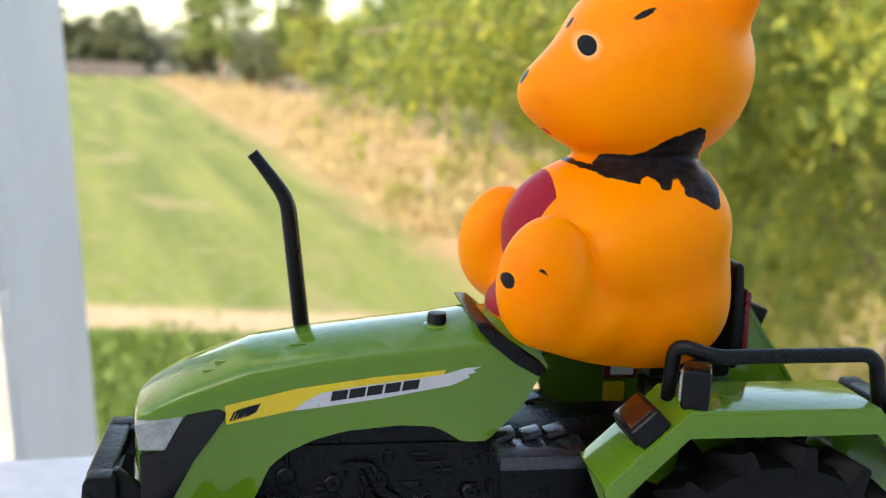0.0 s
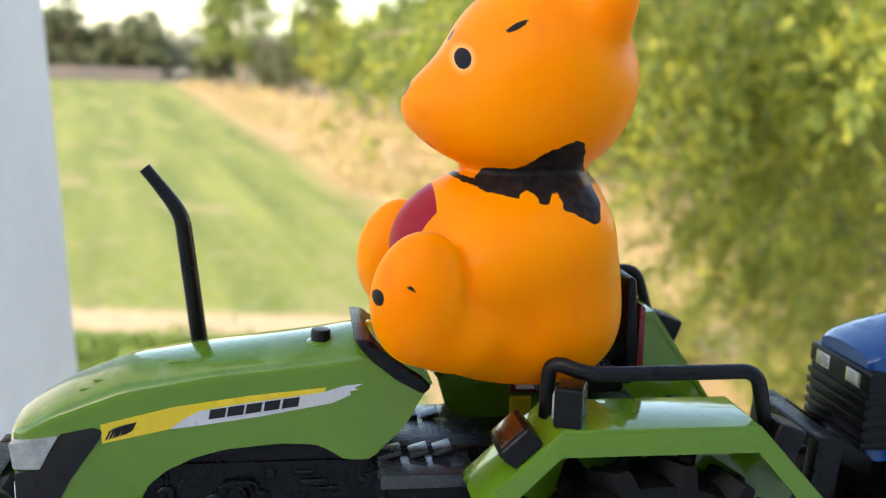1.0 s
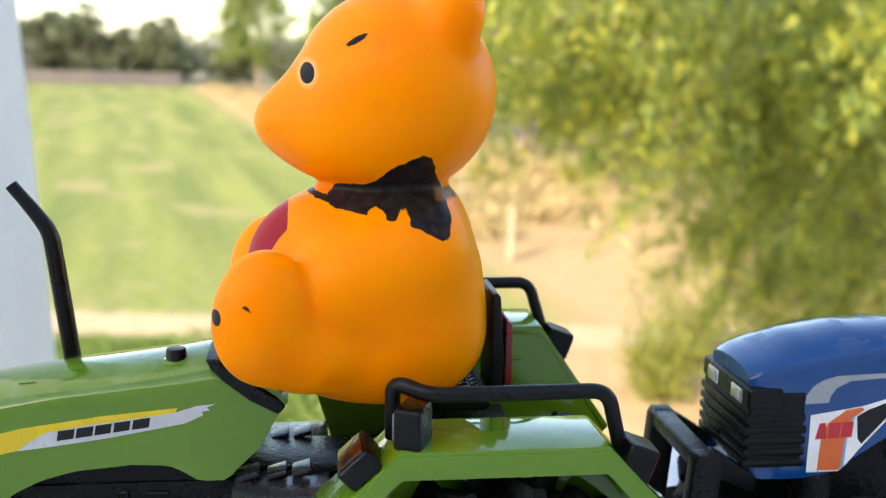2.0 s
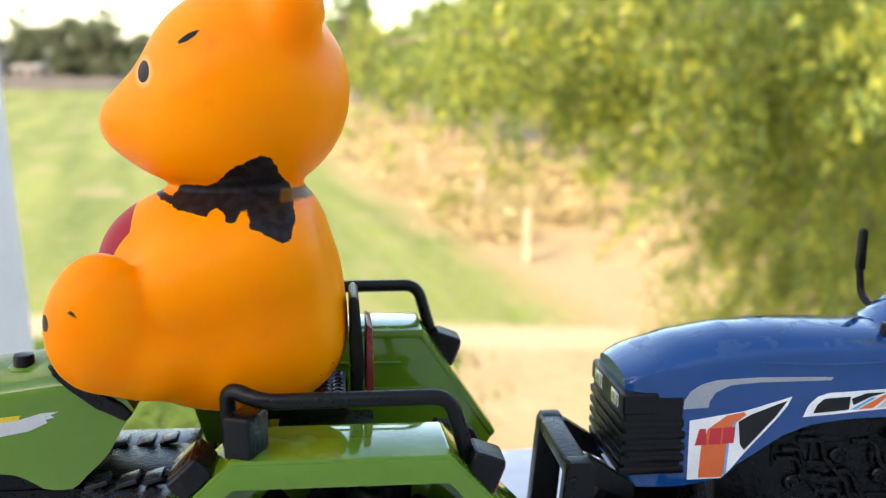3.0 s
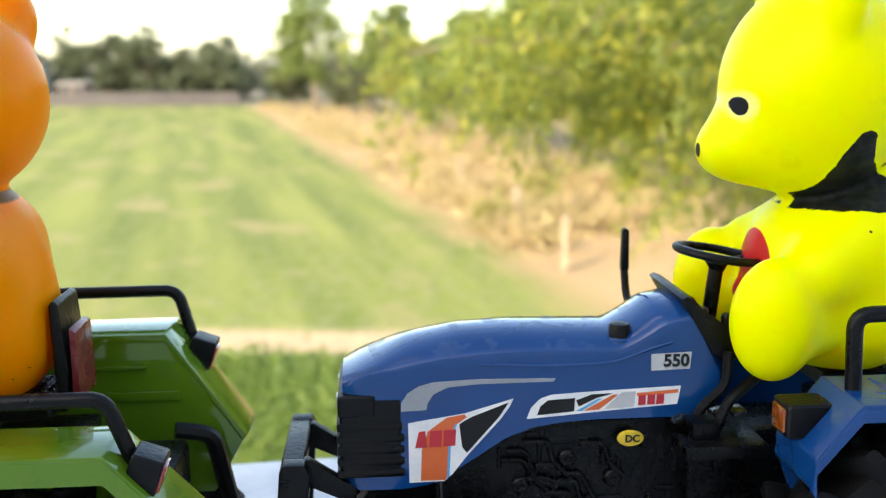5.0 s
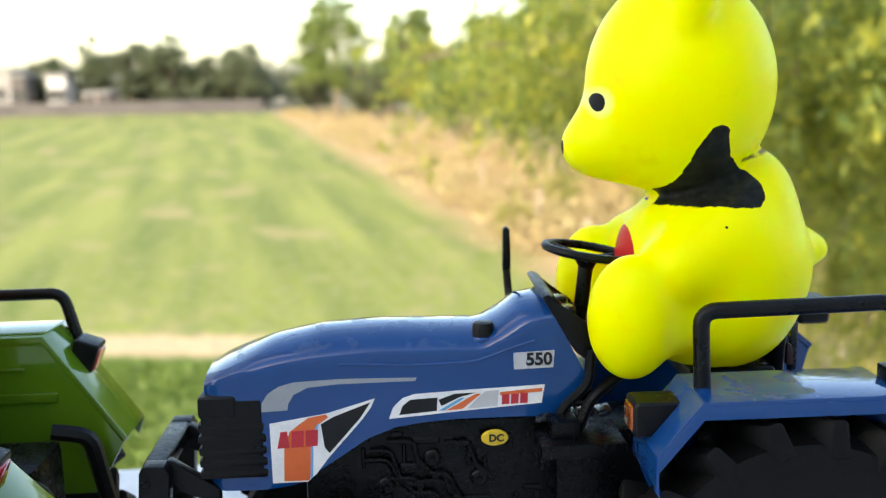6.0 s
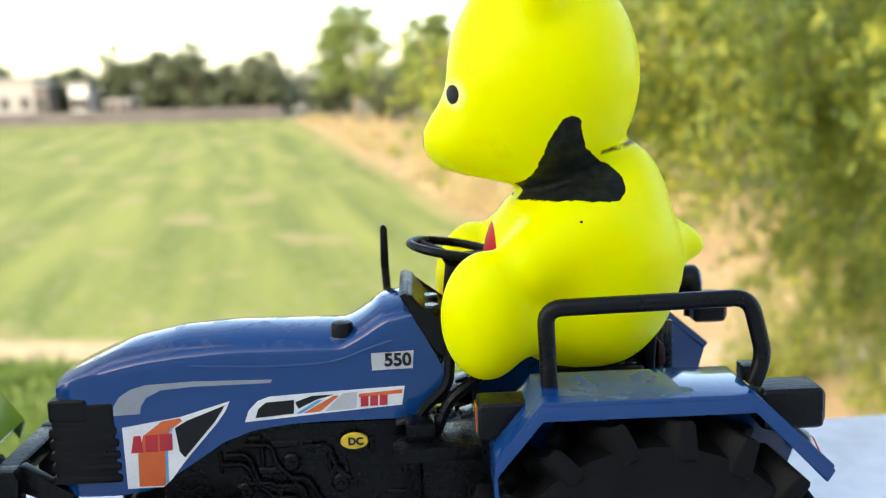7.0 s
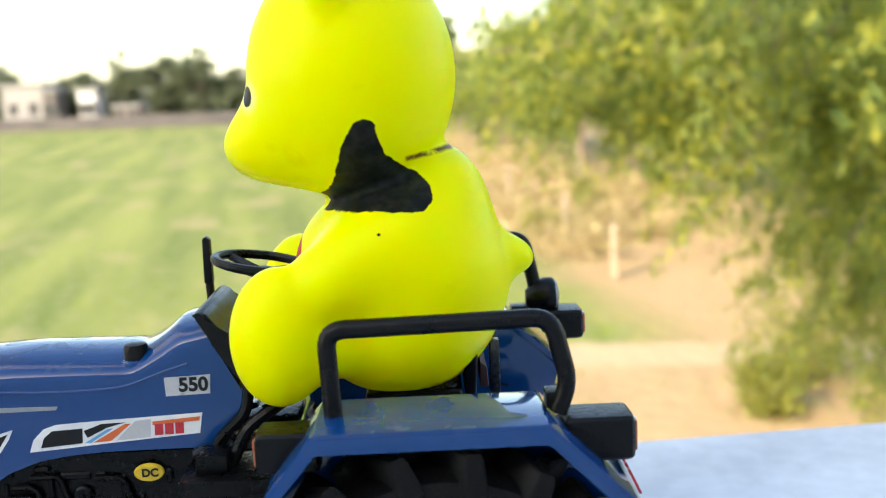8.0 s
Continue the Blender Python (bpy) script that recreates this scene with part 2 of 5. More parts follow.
def rounded(pts, r, n=5):
    """A path whose inner corners are rounded with radius about r."""
    pts = [Vector(p) for p in pts]
    out = [pts[0]]
    for a, b, c in zip(pts, pts[1:], pts[2:]):
        d1, d2 = (a - b), (c - b)
        k = min(r, d1.length * 0.48, d2.length * 0.48)
        p, q = b + d1.normalized() * k, b + d2.normalized() * k
        for i in range(n + 1):
            u = i / n
            out.append(p.lerp(b, u).lerp(b.lerp(q, u), u))
    return out + [pts[-1]]


def tube(bm, pts, r, n=12, r2=None, flat=1.0):
    """A round bar along a path; r2 is the radius at its end, flat squeezes it along the second cross axis."""
    pts = [Vector(p) for p in pts]
    rings, ref = [], None
    for i, p in enumerate(pts):
        d = (pts[min(i + 1, len(pts) - 1)] - pts[max(i - 1, 0)]).normalized()
        if ref is None:
            ref = d.orthogonal().normalized()
        ref = (ref - d * ref.dot(d)).normalized()
        s = d.cross(ref)
        rad = r if r2 is None else r + (r2 - r) * i / (len(pts) - 1)
        rings.append([bm.verts.new(p + (ref * math.cos(2 * math.pi * k / n) + s * flat * math.sin(2 * math.pi * k / n)) * rad) for k in range(n)])
    for a, b in zip(rings, rings[1:]):
        for k in range(n):
            bm.faces.new((a[k], a[(k + 1) % n], b[(k + 1) % n], b[k]))
    bm.faces.new(rings[0][::-1])
    bm.faces.new(rings[-1])
    return bm


def lathe(bm, centre, axis, profile, n=40):
    """Turns (radius, height) pairs round an axis: 0 is x, 1 is y, 2 is z. The ends are closed."""
    rings = []
    for r, h in profile:
        ring = []
        for k in range(n):
            a = 2 * math.pi * k / n
            c, s = r * math.cos(a), r * math.sin(a)
            v = ((h, c, s), (c, h, s), (c, s, h))[axis]
            ring.append(bm.verts.new(Vector(centre) + Vector(v)))
        rings.append(ring)
    for a, b in zip(rings, rings[1:]):
        for k in range(n):
            bm.faces.new((a[k], a[(k + 1) % n], b[(k + 1) % n], b[k]))
    bm.faces.new(rings[0])
    bm.faces.new(rings[-1][::-1])
    return bm


def B():
    return bmesh.new()


def smooth_curve(xs, ys, at, width):
    """ys over xs, read at `at` and smoothed over `width`."""
    offs = np.linspace(-1, 1, 9) * width
    return np.mean([np.interp(np.array(at) + o, xs, ys) for o in offs], axis=0)


def hood(bm, stations, top, shoulder, bottom, half, rear_x, rear_lean):
    """A bonnet: cross sections along x with a crowned top, firm shoulders, flat sides and a cut-out lower edge."""
    rings = []
    for x in stations:
        zt, zs = smooth_curve(*top, [x], 1.5)[0], smooth_curve(*shoulder, [x], 1.5)[0]
        zb, w = smooth_curve(*bottom, [x], 0.6)[0], float(np.interp(x, *half))
        halfring = [(w, zb), (w, zb + 0.3 * (zs - zb)), (w, zb + 0.62 * (zs - zb)), (w, zs - 2.0), (w * 1.0, zs - 0.5), (w * 0.975, zs + (zt - zs) * 0.12),
                    (w * 0.90, zs + (zt - zs) * 0.36), (w * 0.70, zs + (zt - zs) * 0.68), (w * 0.38, zs + (zt - zs) * 0.92), (0, zt)]
        ring = []
        for sgn, pts in ((-1, halfring), (1, halfring[-2::-1])):
            for y, z in pts:
                lean = max(0.0, (x - rear_x[0]) / (rear_x[1] - rear_x[0]))
                ring.append(bm.verts.new((x - lean * rear_lean * (z - 97), sgn * y, z)))
        rings.append(ring)
    k = len(rings[0])
    for a, b in zip(rings, rings[1:]):
        for i in range(k):
            bm.faces.new((a[i], a[(i + 1) % k], b[(i + 1) % k], b[i]))
    bm.faces.new(rings[0])
    bm.faces.new(rings[-1][::-1])
    return bm


def film(name, pts, y, material, parent, label="", thick=0.12):
    """A thin sticker on a side face at y, seen from -y."""
    return part(name, prism(B(), pts, y, y + thick, 0), material, parent, label)


def lettering(name, text, size, x, y, z, material, parent, lean=0.0, label=""):
    """Raised print on a side face that looks towards -y."""
    cu = bpy.data.curves.new(name, "FONT")
    cu.body, cu.size, cu.extrude, cu.offset = text, size, 0.05, size * 0.035
    cu.align_x, cu.align_y, cu.shear = "CENTER", "CENTER", lean
    tmp = bpy.data.objects.new(name, cu)
    scene.collection.objects.link(tmp)
    me = bpy.data.meshes.new_from_object(tmp.evaluated_get(bpy.context.evaluated_depsgraph_get()))
    bpy.data.objects.remove(tmp)
    me.transform(Matrix.Scale(0.001, 4) @ Matrix.Translation((x, y, z - LEDGE_Z)) @ Euler((radians(90), 0, 0)).to_matrix().to_4x4())
    me.materials.clear()
    me.materials.append(material)
    ob = new(name, me)
    ob.parent = parent
    return tagged(ob, label)


def thing(name, x, y, z, turn, label, category, group="", kind=""):
    ob = new(name)
    ob.matrix_world = pose(x, y, z, 0, 0, turn)
    ob.empty_display_size = 0.02
    return tagged(ob, label, category, group, kind)


# ---- the ledge, the pillar and an added, unseen wall behind the camera ----
def slab(name, x0, x1, y0, y1, z0, z1, material, bev, m=None):
    bm = B()
    box(bm, x0, x1, y0, y1, z0, z1, bev, 3)
    ob = new(name, finish(bm, name, material))
    if m:
        ob.matrix_world = m
    return ob


ledge_pose = pose(0.09, 0.3585, 0.024, 0, 0, 13.5)
tagged(slab("ledge", -1.2, 2.6, -0.36, 0.0, -0.045, 0.0, MARBLE, 0.004, ledge_pose), "smooth white stone ledge on a balcony wall", "ledge", kind="structure")
tagged(slab("wall_parapet", -1.15, 2.5, -0.33, -0.03, -0.95, -0.046, WHITEWASH, 0.004, ledge_pose), "whitewashed balcony wall under the ledge", "wall", kind="structure")
tagged(slab("floor", -1.6, 3.0, -2.4, -0.03, -1.05, -0.95, WALL, 0.004, ledge_pose), "plain cement balcony floor", "floor", kind="structure")
# added out of view: keeps the sun off the toys and bounces pale fill
tagged(slab("wall_unseen_shade", -4.5, 5.0, -2.3, -2.05, -4.35, 1.9, WALL, 0.01, ledge_pose), "plain plastered wall added out of view to shade the ledge", "wall", kind="structure")
bm = B()
lean = 0.05
for x0, x1, y0, y1, z0, z1 in ((-0.40, 0.0, -0.32, 0.0, -4.4, 2.8),):
    box(bm, x0, x1, y0, y1, z0, z1, 0.012, 3)
for v in bm.verts:
    v.co.x += -lean * (v.co.z - 0.0)
pillar = new("pillar", finish(bm, "pillar", WHITEWASH))
pillar.matrix_world = pose(-0.272, 0.80, 0.0, 0, 0, 13.7)
tagged(pillar, "whitewashed square pillar with a faint grey stain", "pillar", kind="structure")

# ---- the land ----
GROUND = -4.3
bm = B()
bmesh.ops.create_grid(bm, x_segments=60, y_segments=60, size=2500)
ground = new("ground", finish(bm, "ground", ground_material()))
ground.location = (0, 0, GROUND)
tagged(ground, "mown green field with bare patches beside dry sandy earth", "ground", kind="structure")


def leaf_mesh(name, centres, length, width, rng, material, hang=0.5):
    """Loose leaves: each a small folded blade, turned at random, more or less hanging."""
    k = len(centres)
    d = rng.normal(size=(k, 3))
    d[:, 2] -= hang * 1.6
    d /= np.linalg.norm(d, axis=1)[:, None]
    s = np.cross(d, rng.normal(size=(k, 3)))
    s /= np.linalg.norm(s, axis=1)[:, None] + 1e-9
    size = (0.6 + 0.8 * rng.random(k))[:, None]
    a, b = centres - d * length * 0.5 * size, centres + d * length * 0.5 * size
    l, r = centres + s * width * 0.5 * size, centres - s * width * 0.5 * size
    co = np.stack([a, l, b, r], axis=1).reshape(-1, 3)
    me = bpy.data.meshes.new(name)
    me.vertices.add(4 * k)
    me.vertices.foreach_set("co", co.astype(np.float32).ravel())
    me.loops.add(4 * k)
    me.loops.foreach_set("vertex_index", np.arange(4 * k, dtype=np.int32))
    me.polygons.add(k)
    me.polygons.foreach_set("loop_start", np.arange(0, 4 * k, 4, dtype=np.int32))
    me.update()
    me.materials.append(material)
    return me


def child(name, me, parent, label=""):
    ob = new(name, me)
    ob.parent = parent
    return tagged(ob, label)


def tree(name, x, y, height, crown_low, spread, clumps, per_clump, leaf, material, label, seed, hang=0.5, girth=0.16, clump_size=0.55, base=0.0, squash=1.0):
    rng = np.random.default_rng(seed)
    top = thing(name, x, y, GROUND + base, rng.uniform(0, 360), label, "tree")
    bm = B()
    bend = rng.normal(size=2) * 0.06 * height
    stem = [(bend[0] * u * u, bend[1] * u * u, -0.3 * (u == 0) + height * 0.86 * u) for u in np.linspace(0, 1, 9)]
    tube(bm, stem, girth, 9, girth * 0.22)
    tips = []
    for i in range(9):
        u = rng.uniform(max(0.2, crown_low * 0.8), 0.82)
        ang, reach = i * 2.4 + rng.uniform(-0.4, 0.4), spread * rng.uniform(0.55, 0.95) * (1.15 - 0.5 * u)
        p0 = Vector((bend[0] * u * u, bend[1] * u * u, height * 0.86 * u))
        p2 = p0 + Vector((math.cos(ang) * reach, math.sin(ang) * reach, height * rng.uniform(0.05, 0.2)))
        mid = p0.lerp(p2, 0.5) + Vector((0, 0, height * 0.06))
        tube(bm, [p0, p0.lerp(mid, 0.6), mid, mid.lerp(p2, 0.6), p2], girth * 0.42, 6, girth * 0.08)
        tips.append(p2)
    child("trunk", finish(bm, "trunk", BARK), top)
    pts = []
    for c in range(clumps):
        if c % 3 == 0:
            q = np.array(tips[c % len(tips)]) + rng.normal(size=3) * spread * 0.22
        else:
            v = rng.normal(size=3)
            v /= np.linalg.norm(v)
            v *= rng.uniform(0.35, 1.0) ** 0.6
            mid = (crown_low + 1) / 2 * height
            q = np.array([v[0] * spread * squash, v[1] * spread, mid + v[2] * height * (1 - crown_low) / 2])
            q[:2] *= 1 - 0.35 * max(0, v[2])
        g = rng.normal(size=(per_clump, 3)) * clump_size * spread * 0.3 * rng.uniform(0.5, 1.25)
        g[:, 2] = g[:, 2] * 0.6 - hang * np.abs(rng.normal(size=per_clump)) * clump_size * spread * 0.5
        pts.append(q + g)
    pts = np.concatenate(pts)
    pts[:, 2] = np.maximum(pts[:, 2], 0.05)
    child("crown", leaf_mesh("crown", pts, leaf, leaf * 0.42, rng, material, hang), top)
    return top


def shrub(x, y, height, spread, n, leaf, material, label, seed):
    rng = np.random.default_rng(seed)
    top = thing("shrub", x, y, GROUND, 0, label, "shrub", group="shrubs on the dry bank")
    bm = B()
    pts = []
    for i in range(9):
        ang, r = i * 2.4, spread * rng.uniform(0.2, 0.8)
        tip = Vector((math.cos(ang) * r, math.sin(ang) * r, height * rng.uniform(0.6, 1.0)))
        tube(bm, [(0, 0, -0.1), tip * 0.5 + Vector((0, 0, height * 0.12)), tip], 0.02, 5, 0.006)
        for u in np.linspace(0.25, 1, 6):
            pts.append(np.array(tip * u) + rng.normal(size=(n // 54, 3)) * spread * 0.2)
    child("trunk", finish(bm, "trunk", BARK), top)
    pts = np.concatenate(pts)
    pts[:, 2] = np.abs(pts[:, 2])
    child("crown", leaf_mesh("crown", pts, leaf, leaf * 0.45, rng, material, 0.2), top)
    return top


# the tree beside the balcony, whose long boughs hang into the view
def hanging_tree(x, y, height, tips, label, seed):
    rng = np.random.default_rng(seed)
    top = thing("tree", x, y, GROUND, 0, label, "tree")
    base = Vector((x, y, GROUND))
    bm = B()
    stem = [Vector((0.10 * math.sin(2.2 * u), 0.12 * u * u, -0.3 * (u == 0) + height * u)) for u in np.linspace(0, 1, 10)]
    tube(bm, stem, 0.15, 10, 0.05)
    leaves = []
    for tx, ty, tz, wide in tips:
        tip = Vector((tx, ty, tz)) - base
        root = stem[4].lerp(stem[8], rng.random())
        lift = max(root.z, tip.z) + 0.35
        knee = root.lerp(tip, 0.55)
        knee.z = lift
        path = [root.lerp(knee, u).lerp(knee.lerp(tip, u), u) for u in np.linspace(0, 1, 13)]
        tube(bm, path, 0.035, 6, 0.006)
        for k in range(int(64 * wide)):
            u = 1 - 0.75 * rng.random() ** 1.4
            p = root.lerp(knee, u).lerp(knee.lerp(tip, u), u)
            start = np.array(p) + rng.normal(size=3) * np.array([0.16, 0.22, 0.10]) * wide
            way = rng.normal(size=3) * np.array([0.5, 0.5, 0.25]) + np.array([-0.15, -0.1, -0.65])
            way /= np.linalg.norm(way)
            long = rng.uniform(0.14, 0.42)
            n = int(150 * long) + 12
            run = np.sort(rng.random(n))[:, None]
            twig = start + way * long * run + np.array([0, 0, -0.18]) * run ** 2 * long
            if k % 4 == 0:
                tube(bm, [Vector(twig[0]), Vector(twig[n // 2]), Vector(twig[-1])], 0.004, 4, 0.002)
            leaves.append(twig + rng.normal(size=(n, 3)) * 0.026)
    child("trunk", finish(bm, "trunk", BARK), top)
    leaves = np.concatenate(leaves)
    half = rng.random(len(leaves)) < 0.5
    child("crown", leaf_mesh("crown", leaves[half], 0.044, 0.016, rng, LEAF_SUN, 0.7), top)
    child("crown", leaf_mesh("crown", leaves[~half], 0.042, 0.015, rng, LEAF_SOFT, 0.7), top)
    return top


hanging_tree(2.7, 4.6, 6.2, [
    (-0.36, 4.3, 0.20, 1.0), (-0.05, 4.5, 0.10, 1.0), (0.10, 3.9, 0.22, 1.2), (0.30, 4.6, 0.45, 1.2), (0.42, 3.6, 0.42, 1.1), (0.52, 4.2, -0.02, 1.0), (0.72, 2.9, 0.36, 1.0), (0.90, 2.3, 0.30, 0.8), (0.98, 3.6, 0.02, 1.4), (0.86, 3.9, -0.22, 1.0), (0.15, 4.7, -0.05, 0.9),
    (1.20, 3.1, 0.45, 1.1), (1.60, 4.2, 0.55, 1.3), (1.10, 4.4, 0.55, 1.3), (1.30, 4.0, -0.28, 1.4), (1.65, 4.3, -0.45, 1.5), (1.5, 3.4, 0.1, 1.0),
], "tree with long drooping yellow-green boughs beside the balcony", 20)
hanging_tree(3.2, 6.7, 5.2, [
    (1.25, 6.0, -0.35, 1.3), (1.45, 5.8, -0.70, 1.4), (1.30, 6.3, 0.0, 1.4), (1.70, 5.9, -0.90, 1.5), (1.90, 6.1, -1.25, 1.5), (2.10, 6.0, -0.50, 1.5), (1.75, 6.4, -0.25, 1.5), (2.15, 6.3, -1.65, 1.5), (1.55, 5.5, -0.15, 1.3), (2.0, 5.6, 0.15, 1.4),
    (1.95, 5.9, -1.65, 1.2), (2.35, 6.2, -1.0, 1.4),
], "smaller tree with hanging sunlit foliage below the balcony", 21)
# broad trees over the dry slope
NEAR_TREES = [(9.4, 18.0, 8.6, 0.10, 3.0, 0), (12.6, 20.5, 9.5, 0.06, 3.3, 1), (6.6, 22.5, 8.0, 0.16, 2.4, 2), (13.5, 26.0, 10.0, 0.1, 3.6, 4), (9.0, 29.0, 10.0, 0.15, 3.6, 5)]
for x, y, h, low, spread, k in NEAR_TREES:
    tree("tree", x, y, h, low, spread, 105, 230, 0.17, LEAF_B if k % 2 == 0 else LEAF_A, "leafy tree with drooping yellow-green foliage on the dry bank", 20 + k, hang=0.75, clump_size=0.42)
# the row behind them, along the edge of the field
MID_TREES = [
    (3.4, 36, 7.8, 0.26, 2.6, 0), (0.3, 42, 8.0, 0.30, 2.6, 1), (6.4, 39, 8.8, 0.2, 3.2, 2), (2.6, 48, 9.2, 0.2, 3.4, 3), (-1.8, 51, 7.6, 0.28, 2.5, 7), (0.4, 58, 8.4, 0.2, 3.0, 8),
    (-4.6, 62, 7.4, 0.26, 2.8, 4), (8.5, 52, 10.0, 0.2, 3.6, 5), (-8.6, 74, 7.0, 0.24, 2.8, 6), (-10.8, 78, 9.6, 0.3, 2.3, 13),
]
for x, y, h, low, spread, k in MID_TREES:
    tree("tree", x, y, h, low, spread, 70, 130, 0.28, LEAF_A if k % 3 else LEAF_B, "green tree with hanging branches beside the field", 40 + k, hang=0.7, clump_size=0.42)
# tall trees farther along the row
for x, y, h, low, spread, k in [(-20.8, 98, 12.2, 0.22, 3.7, 1), (-24.2, 104, 7.2, 0.1, 2.6, 2), (-14.5, 92, 6.0, 0.2, 2.4, 3), (-17.4, 96, 5.0, 0.15, 1.8, 4)]:
    tree("tree", x, y, h, low, spread, 90, 60, 0.5, LEAF_FAR if k > 1 else LEAF_A, "tall green tree at the far side of the field", 60 + k, hang=0.35, girth=0.25, clump_size=0.5)
# the distant tree line
FAR_TREES = [(-57.6, 9.4, 2.6), (-53.4, 9.2, 3.2), (-50.2, 8.6, 2.6), (-47.4, 9.4, 3.2), (-43.1, 7.0, 2.7), (-40.2, 7.6, 2.6), (-37.4, 8.8, 3.0), (-63.6, 7.6, 2.8), (-67.0, 7.2, 2.2), (-73.5, 8.4, 3.4)]
for k, (x, h, spread) in enumerate(FAR_TREES):
    tree("tree", x, 124 + 1.5 * (k % 3), h, 0.12, spread, 46, 40, 0.75, LEAF_FAR, "distant dark green tree on the horizon", 80 + k, hang=0.2, girth=0.22, clump_size=0.6)
rng_far = random.Random(7)
# farthest row, its distance haze painted by the leaf tone
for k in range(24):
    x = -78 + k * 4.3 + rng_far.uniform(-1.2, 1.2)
    tree("tree", x, 134 + rng_far.uniform(-3, 8), rng_far.uniform(4.6, 6.2), 0.05, rng_far.uniform(2.4, 3.4), 46, 26, 0.8, LEAF_HAZE, "distant green tree in haze-paled colour behind the boundary wall", 120 + k, hang=0.2, girth=0.2, clump_size=0.6)

SHRUBS = [(3.4, 14.4, 1.5, 1.1), (4.6, 13.2, 1.9, 1.3), (5.8, 12.2, 2.0, 1.3), (2.6, 12.9, 0.8, 0.7), (-0.9, 27.0, 0.7, 0.8), (0.4, 31.0, 1.0, 0.9), (6.4, 10.8, 1.8, 1.2), (4.1, 11.6, 1.0, 0.9)]
for i, (x, y, h, s) in enumerate(SHRUBS):
    shrub(x, y, h, s, 2200, 0.10, LEAF_DRY if i % 3 else LEAF_B, "low yellow-green shrub on dry earth", 200 + i)

# dry scrub between the field and the trees
rng = np.random.default_rng(11)
scrub = []
for k in range(230):
    y = 24 + 86 * rng.random() ** 1.4
    x = 8.0 - 0.348 * y + rng.uniform(0.2, 1.0) ** 2 * (3 + 0.14 * y)
    scrub.append(np.array([x, y, 0.15]) + np.abs(rng.normal(size=(70, 3))) * np.array([0.5, 0.5, 0.35]) * rng.uniform(0.4, 1.5) * rng.choice((-1, 1), size=(70, 3)) * np.array([1, 1, 0.5]) + np.array([0, 0, 0.2]))
scrub = np.concatenate(scrub)
scrub[:, 2] = np.abs(scrub[:, 2])
brush = new("dry_scrub", leaf_mesh("dry_scrub", scrub, 0.26, 0.10, rng, SCRUB, -0.2))
brush.location = (0, 0, GROUND)
tagged(brush, "dry tan and olive scrub along the field edge", "scrub", kind="stuff")

# rank grass in front of the beaten path
rng = np.random.default_rng(5)
tuft = np.column_stack([rng.uniform(-17, 0.5, 26000), rng.uniform(7.0, 14.7, 26000), np.abs(rng.normal(size=26000)) * 0.07 + 0.03])
keep = tuft[:, 0] < -0.5 - 0.05 * (tuft[:, 1] - 8) + rng.normal(size=len(tuft)) * 0.6
tuft = tuft[keep]
tuft[:, 2] *= 0.5 + 1.2 * np.clip(np.sin(tuft[:, 0] * 1.3) * np.sin(tuft[:, 1] * 0.9 + 1), 0, 1)
grass = new("grass", leaf_mesh("grass", tuft, 0.17, 0.05, rng, LEAF_GRASS, -0.9))
grass.location = (0, 0, GROUND)
tagged(grass, "rank green grass and weeds below the balcony", "grass", kind="stuff")

# posts of a broken fence on the slope
post = thing("fence_post", 0.95, 21.6, GROUND, 0, "pale weathered concrete fence post on dry earth", "post", group="fence posts")
bm = B()
box(bm, -0.07, 0.07, -0.07, 0.07, -0.2, 1.15, 0.02, 2)
child("shaft", finish(bm, "shaft", PALEPOST), post)
bm = B()
box(bm, -0.08, 0.08, -0.08, 0.08, 1.152, 1.22, 0.02, 2)
child("cap", finish(bm, "cap", PALEPOST), post)
for x, y, r in ((-0.15, 27.6, 20), (-2.2, 34.5, 40), (-8.6, 54.0, 12), (0.2, 40.0, 8)):
    copy_thing(post, pose(x, y, GROUND, 0, 0, r))


# boundary wall and houses at the far end
wall = slab("wall_boundary", -110, -33.5, 116, 116.4, GROUND - 0.2, GROUND + 1.45, FARWALL, 0.03)
tagged(wall, "long low grey boundary wall across the field", "wall", kind="structure")


def far_house(x, y, w, d, h, label, material):
    top = thing("house", x, y, GROUND, 4, label, "house")
    bm = B()
    box(bm, -w / 2, w / 2, -d / 2, d / 2, -0.2, h, 0.05, 1)
    wall_ = child("wall", finish(bm, "wall", material), top)
    bm = B()
    box(bm, -w / 2 - 0.3, w / 2 + 0.3, -d / 2 - 0.3, d / 2 + 0.3, h + 0.005, h + 0.35, 0.05, 1)
    child("roof", finish(bm, "roof", FARHOUSE), top)
    for i in range(max(2, int(w / 3))):
        cx = -w / 2 + (i + 0.5) * w / max(2, int(w / 3))
        bm = B()
        box(bm, cx - 0.6, cx + 0.6, -d / 2 - 0.06, -d / 2 + 0.2, h * 0.35, h * 0.35 + 1.5, 0.03, 1)
        child("window", finish(bm, "window", DARKGLASS), top)
    return top


PALEBRICK = mat("pale_brick", (0.42, 0.30, 0.26), (0.34, 0.24, 0.2), 0.4, 0.9)
far_house(-68.6, 121, 5.2, 5, 5.4, "grey flat-roofed farm house far across the field", FARHOUSE)
far_house(-64.9, 120, 1.6, 3, 4.6, "small unplastered brick block far across the field", FARWALL)
far_house(-60.6, 121, 2.4, 3, 4.6, "narrow white-walled house far across the field", PALEWALL)
far_house(-54.6, 119, 3.0, 3, 2.4, "low pale brick shed far across the field", PALEBRICK)


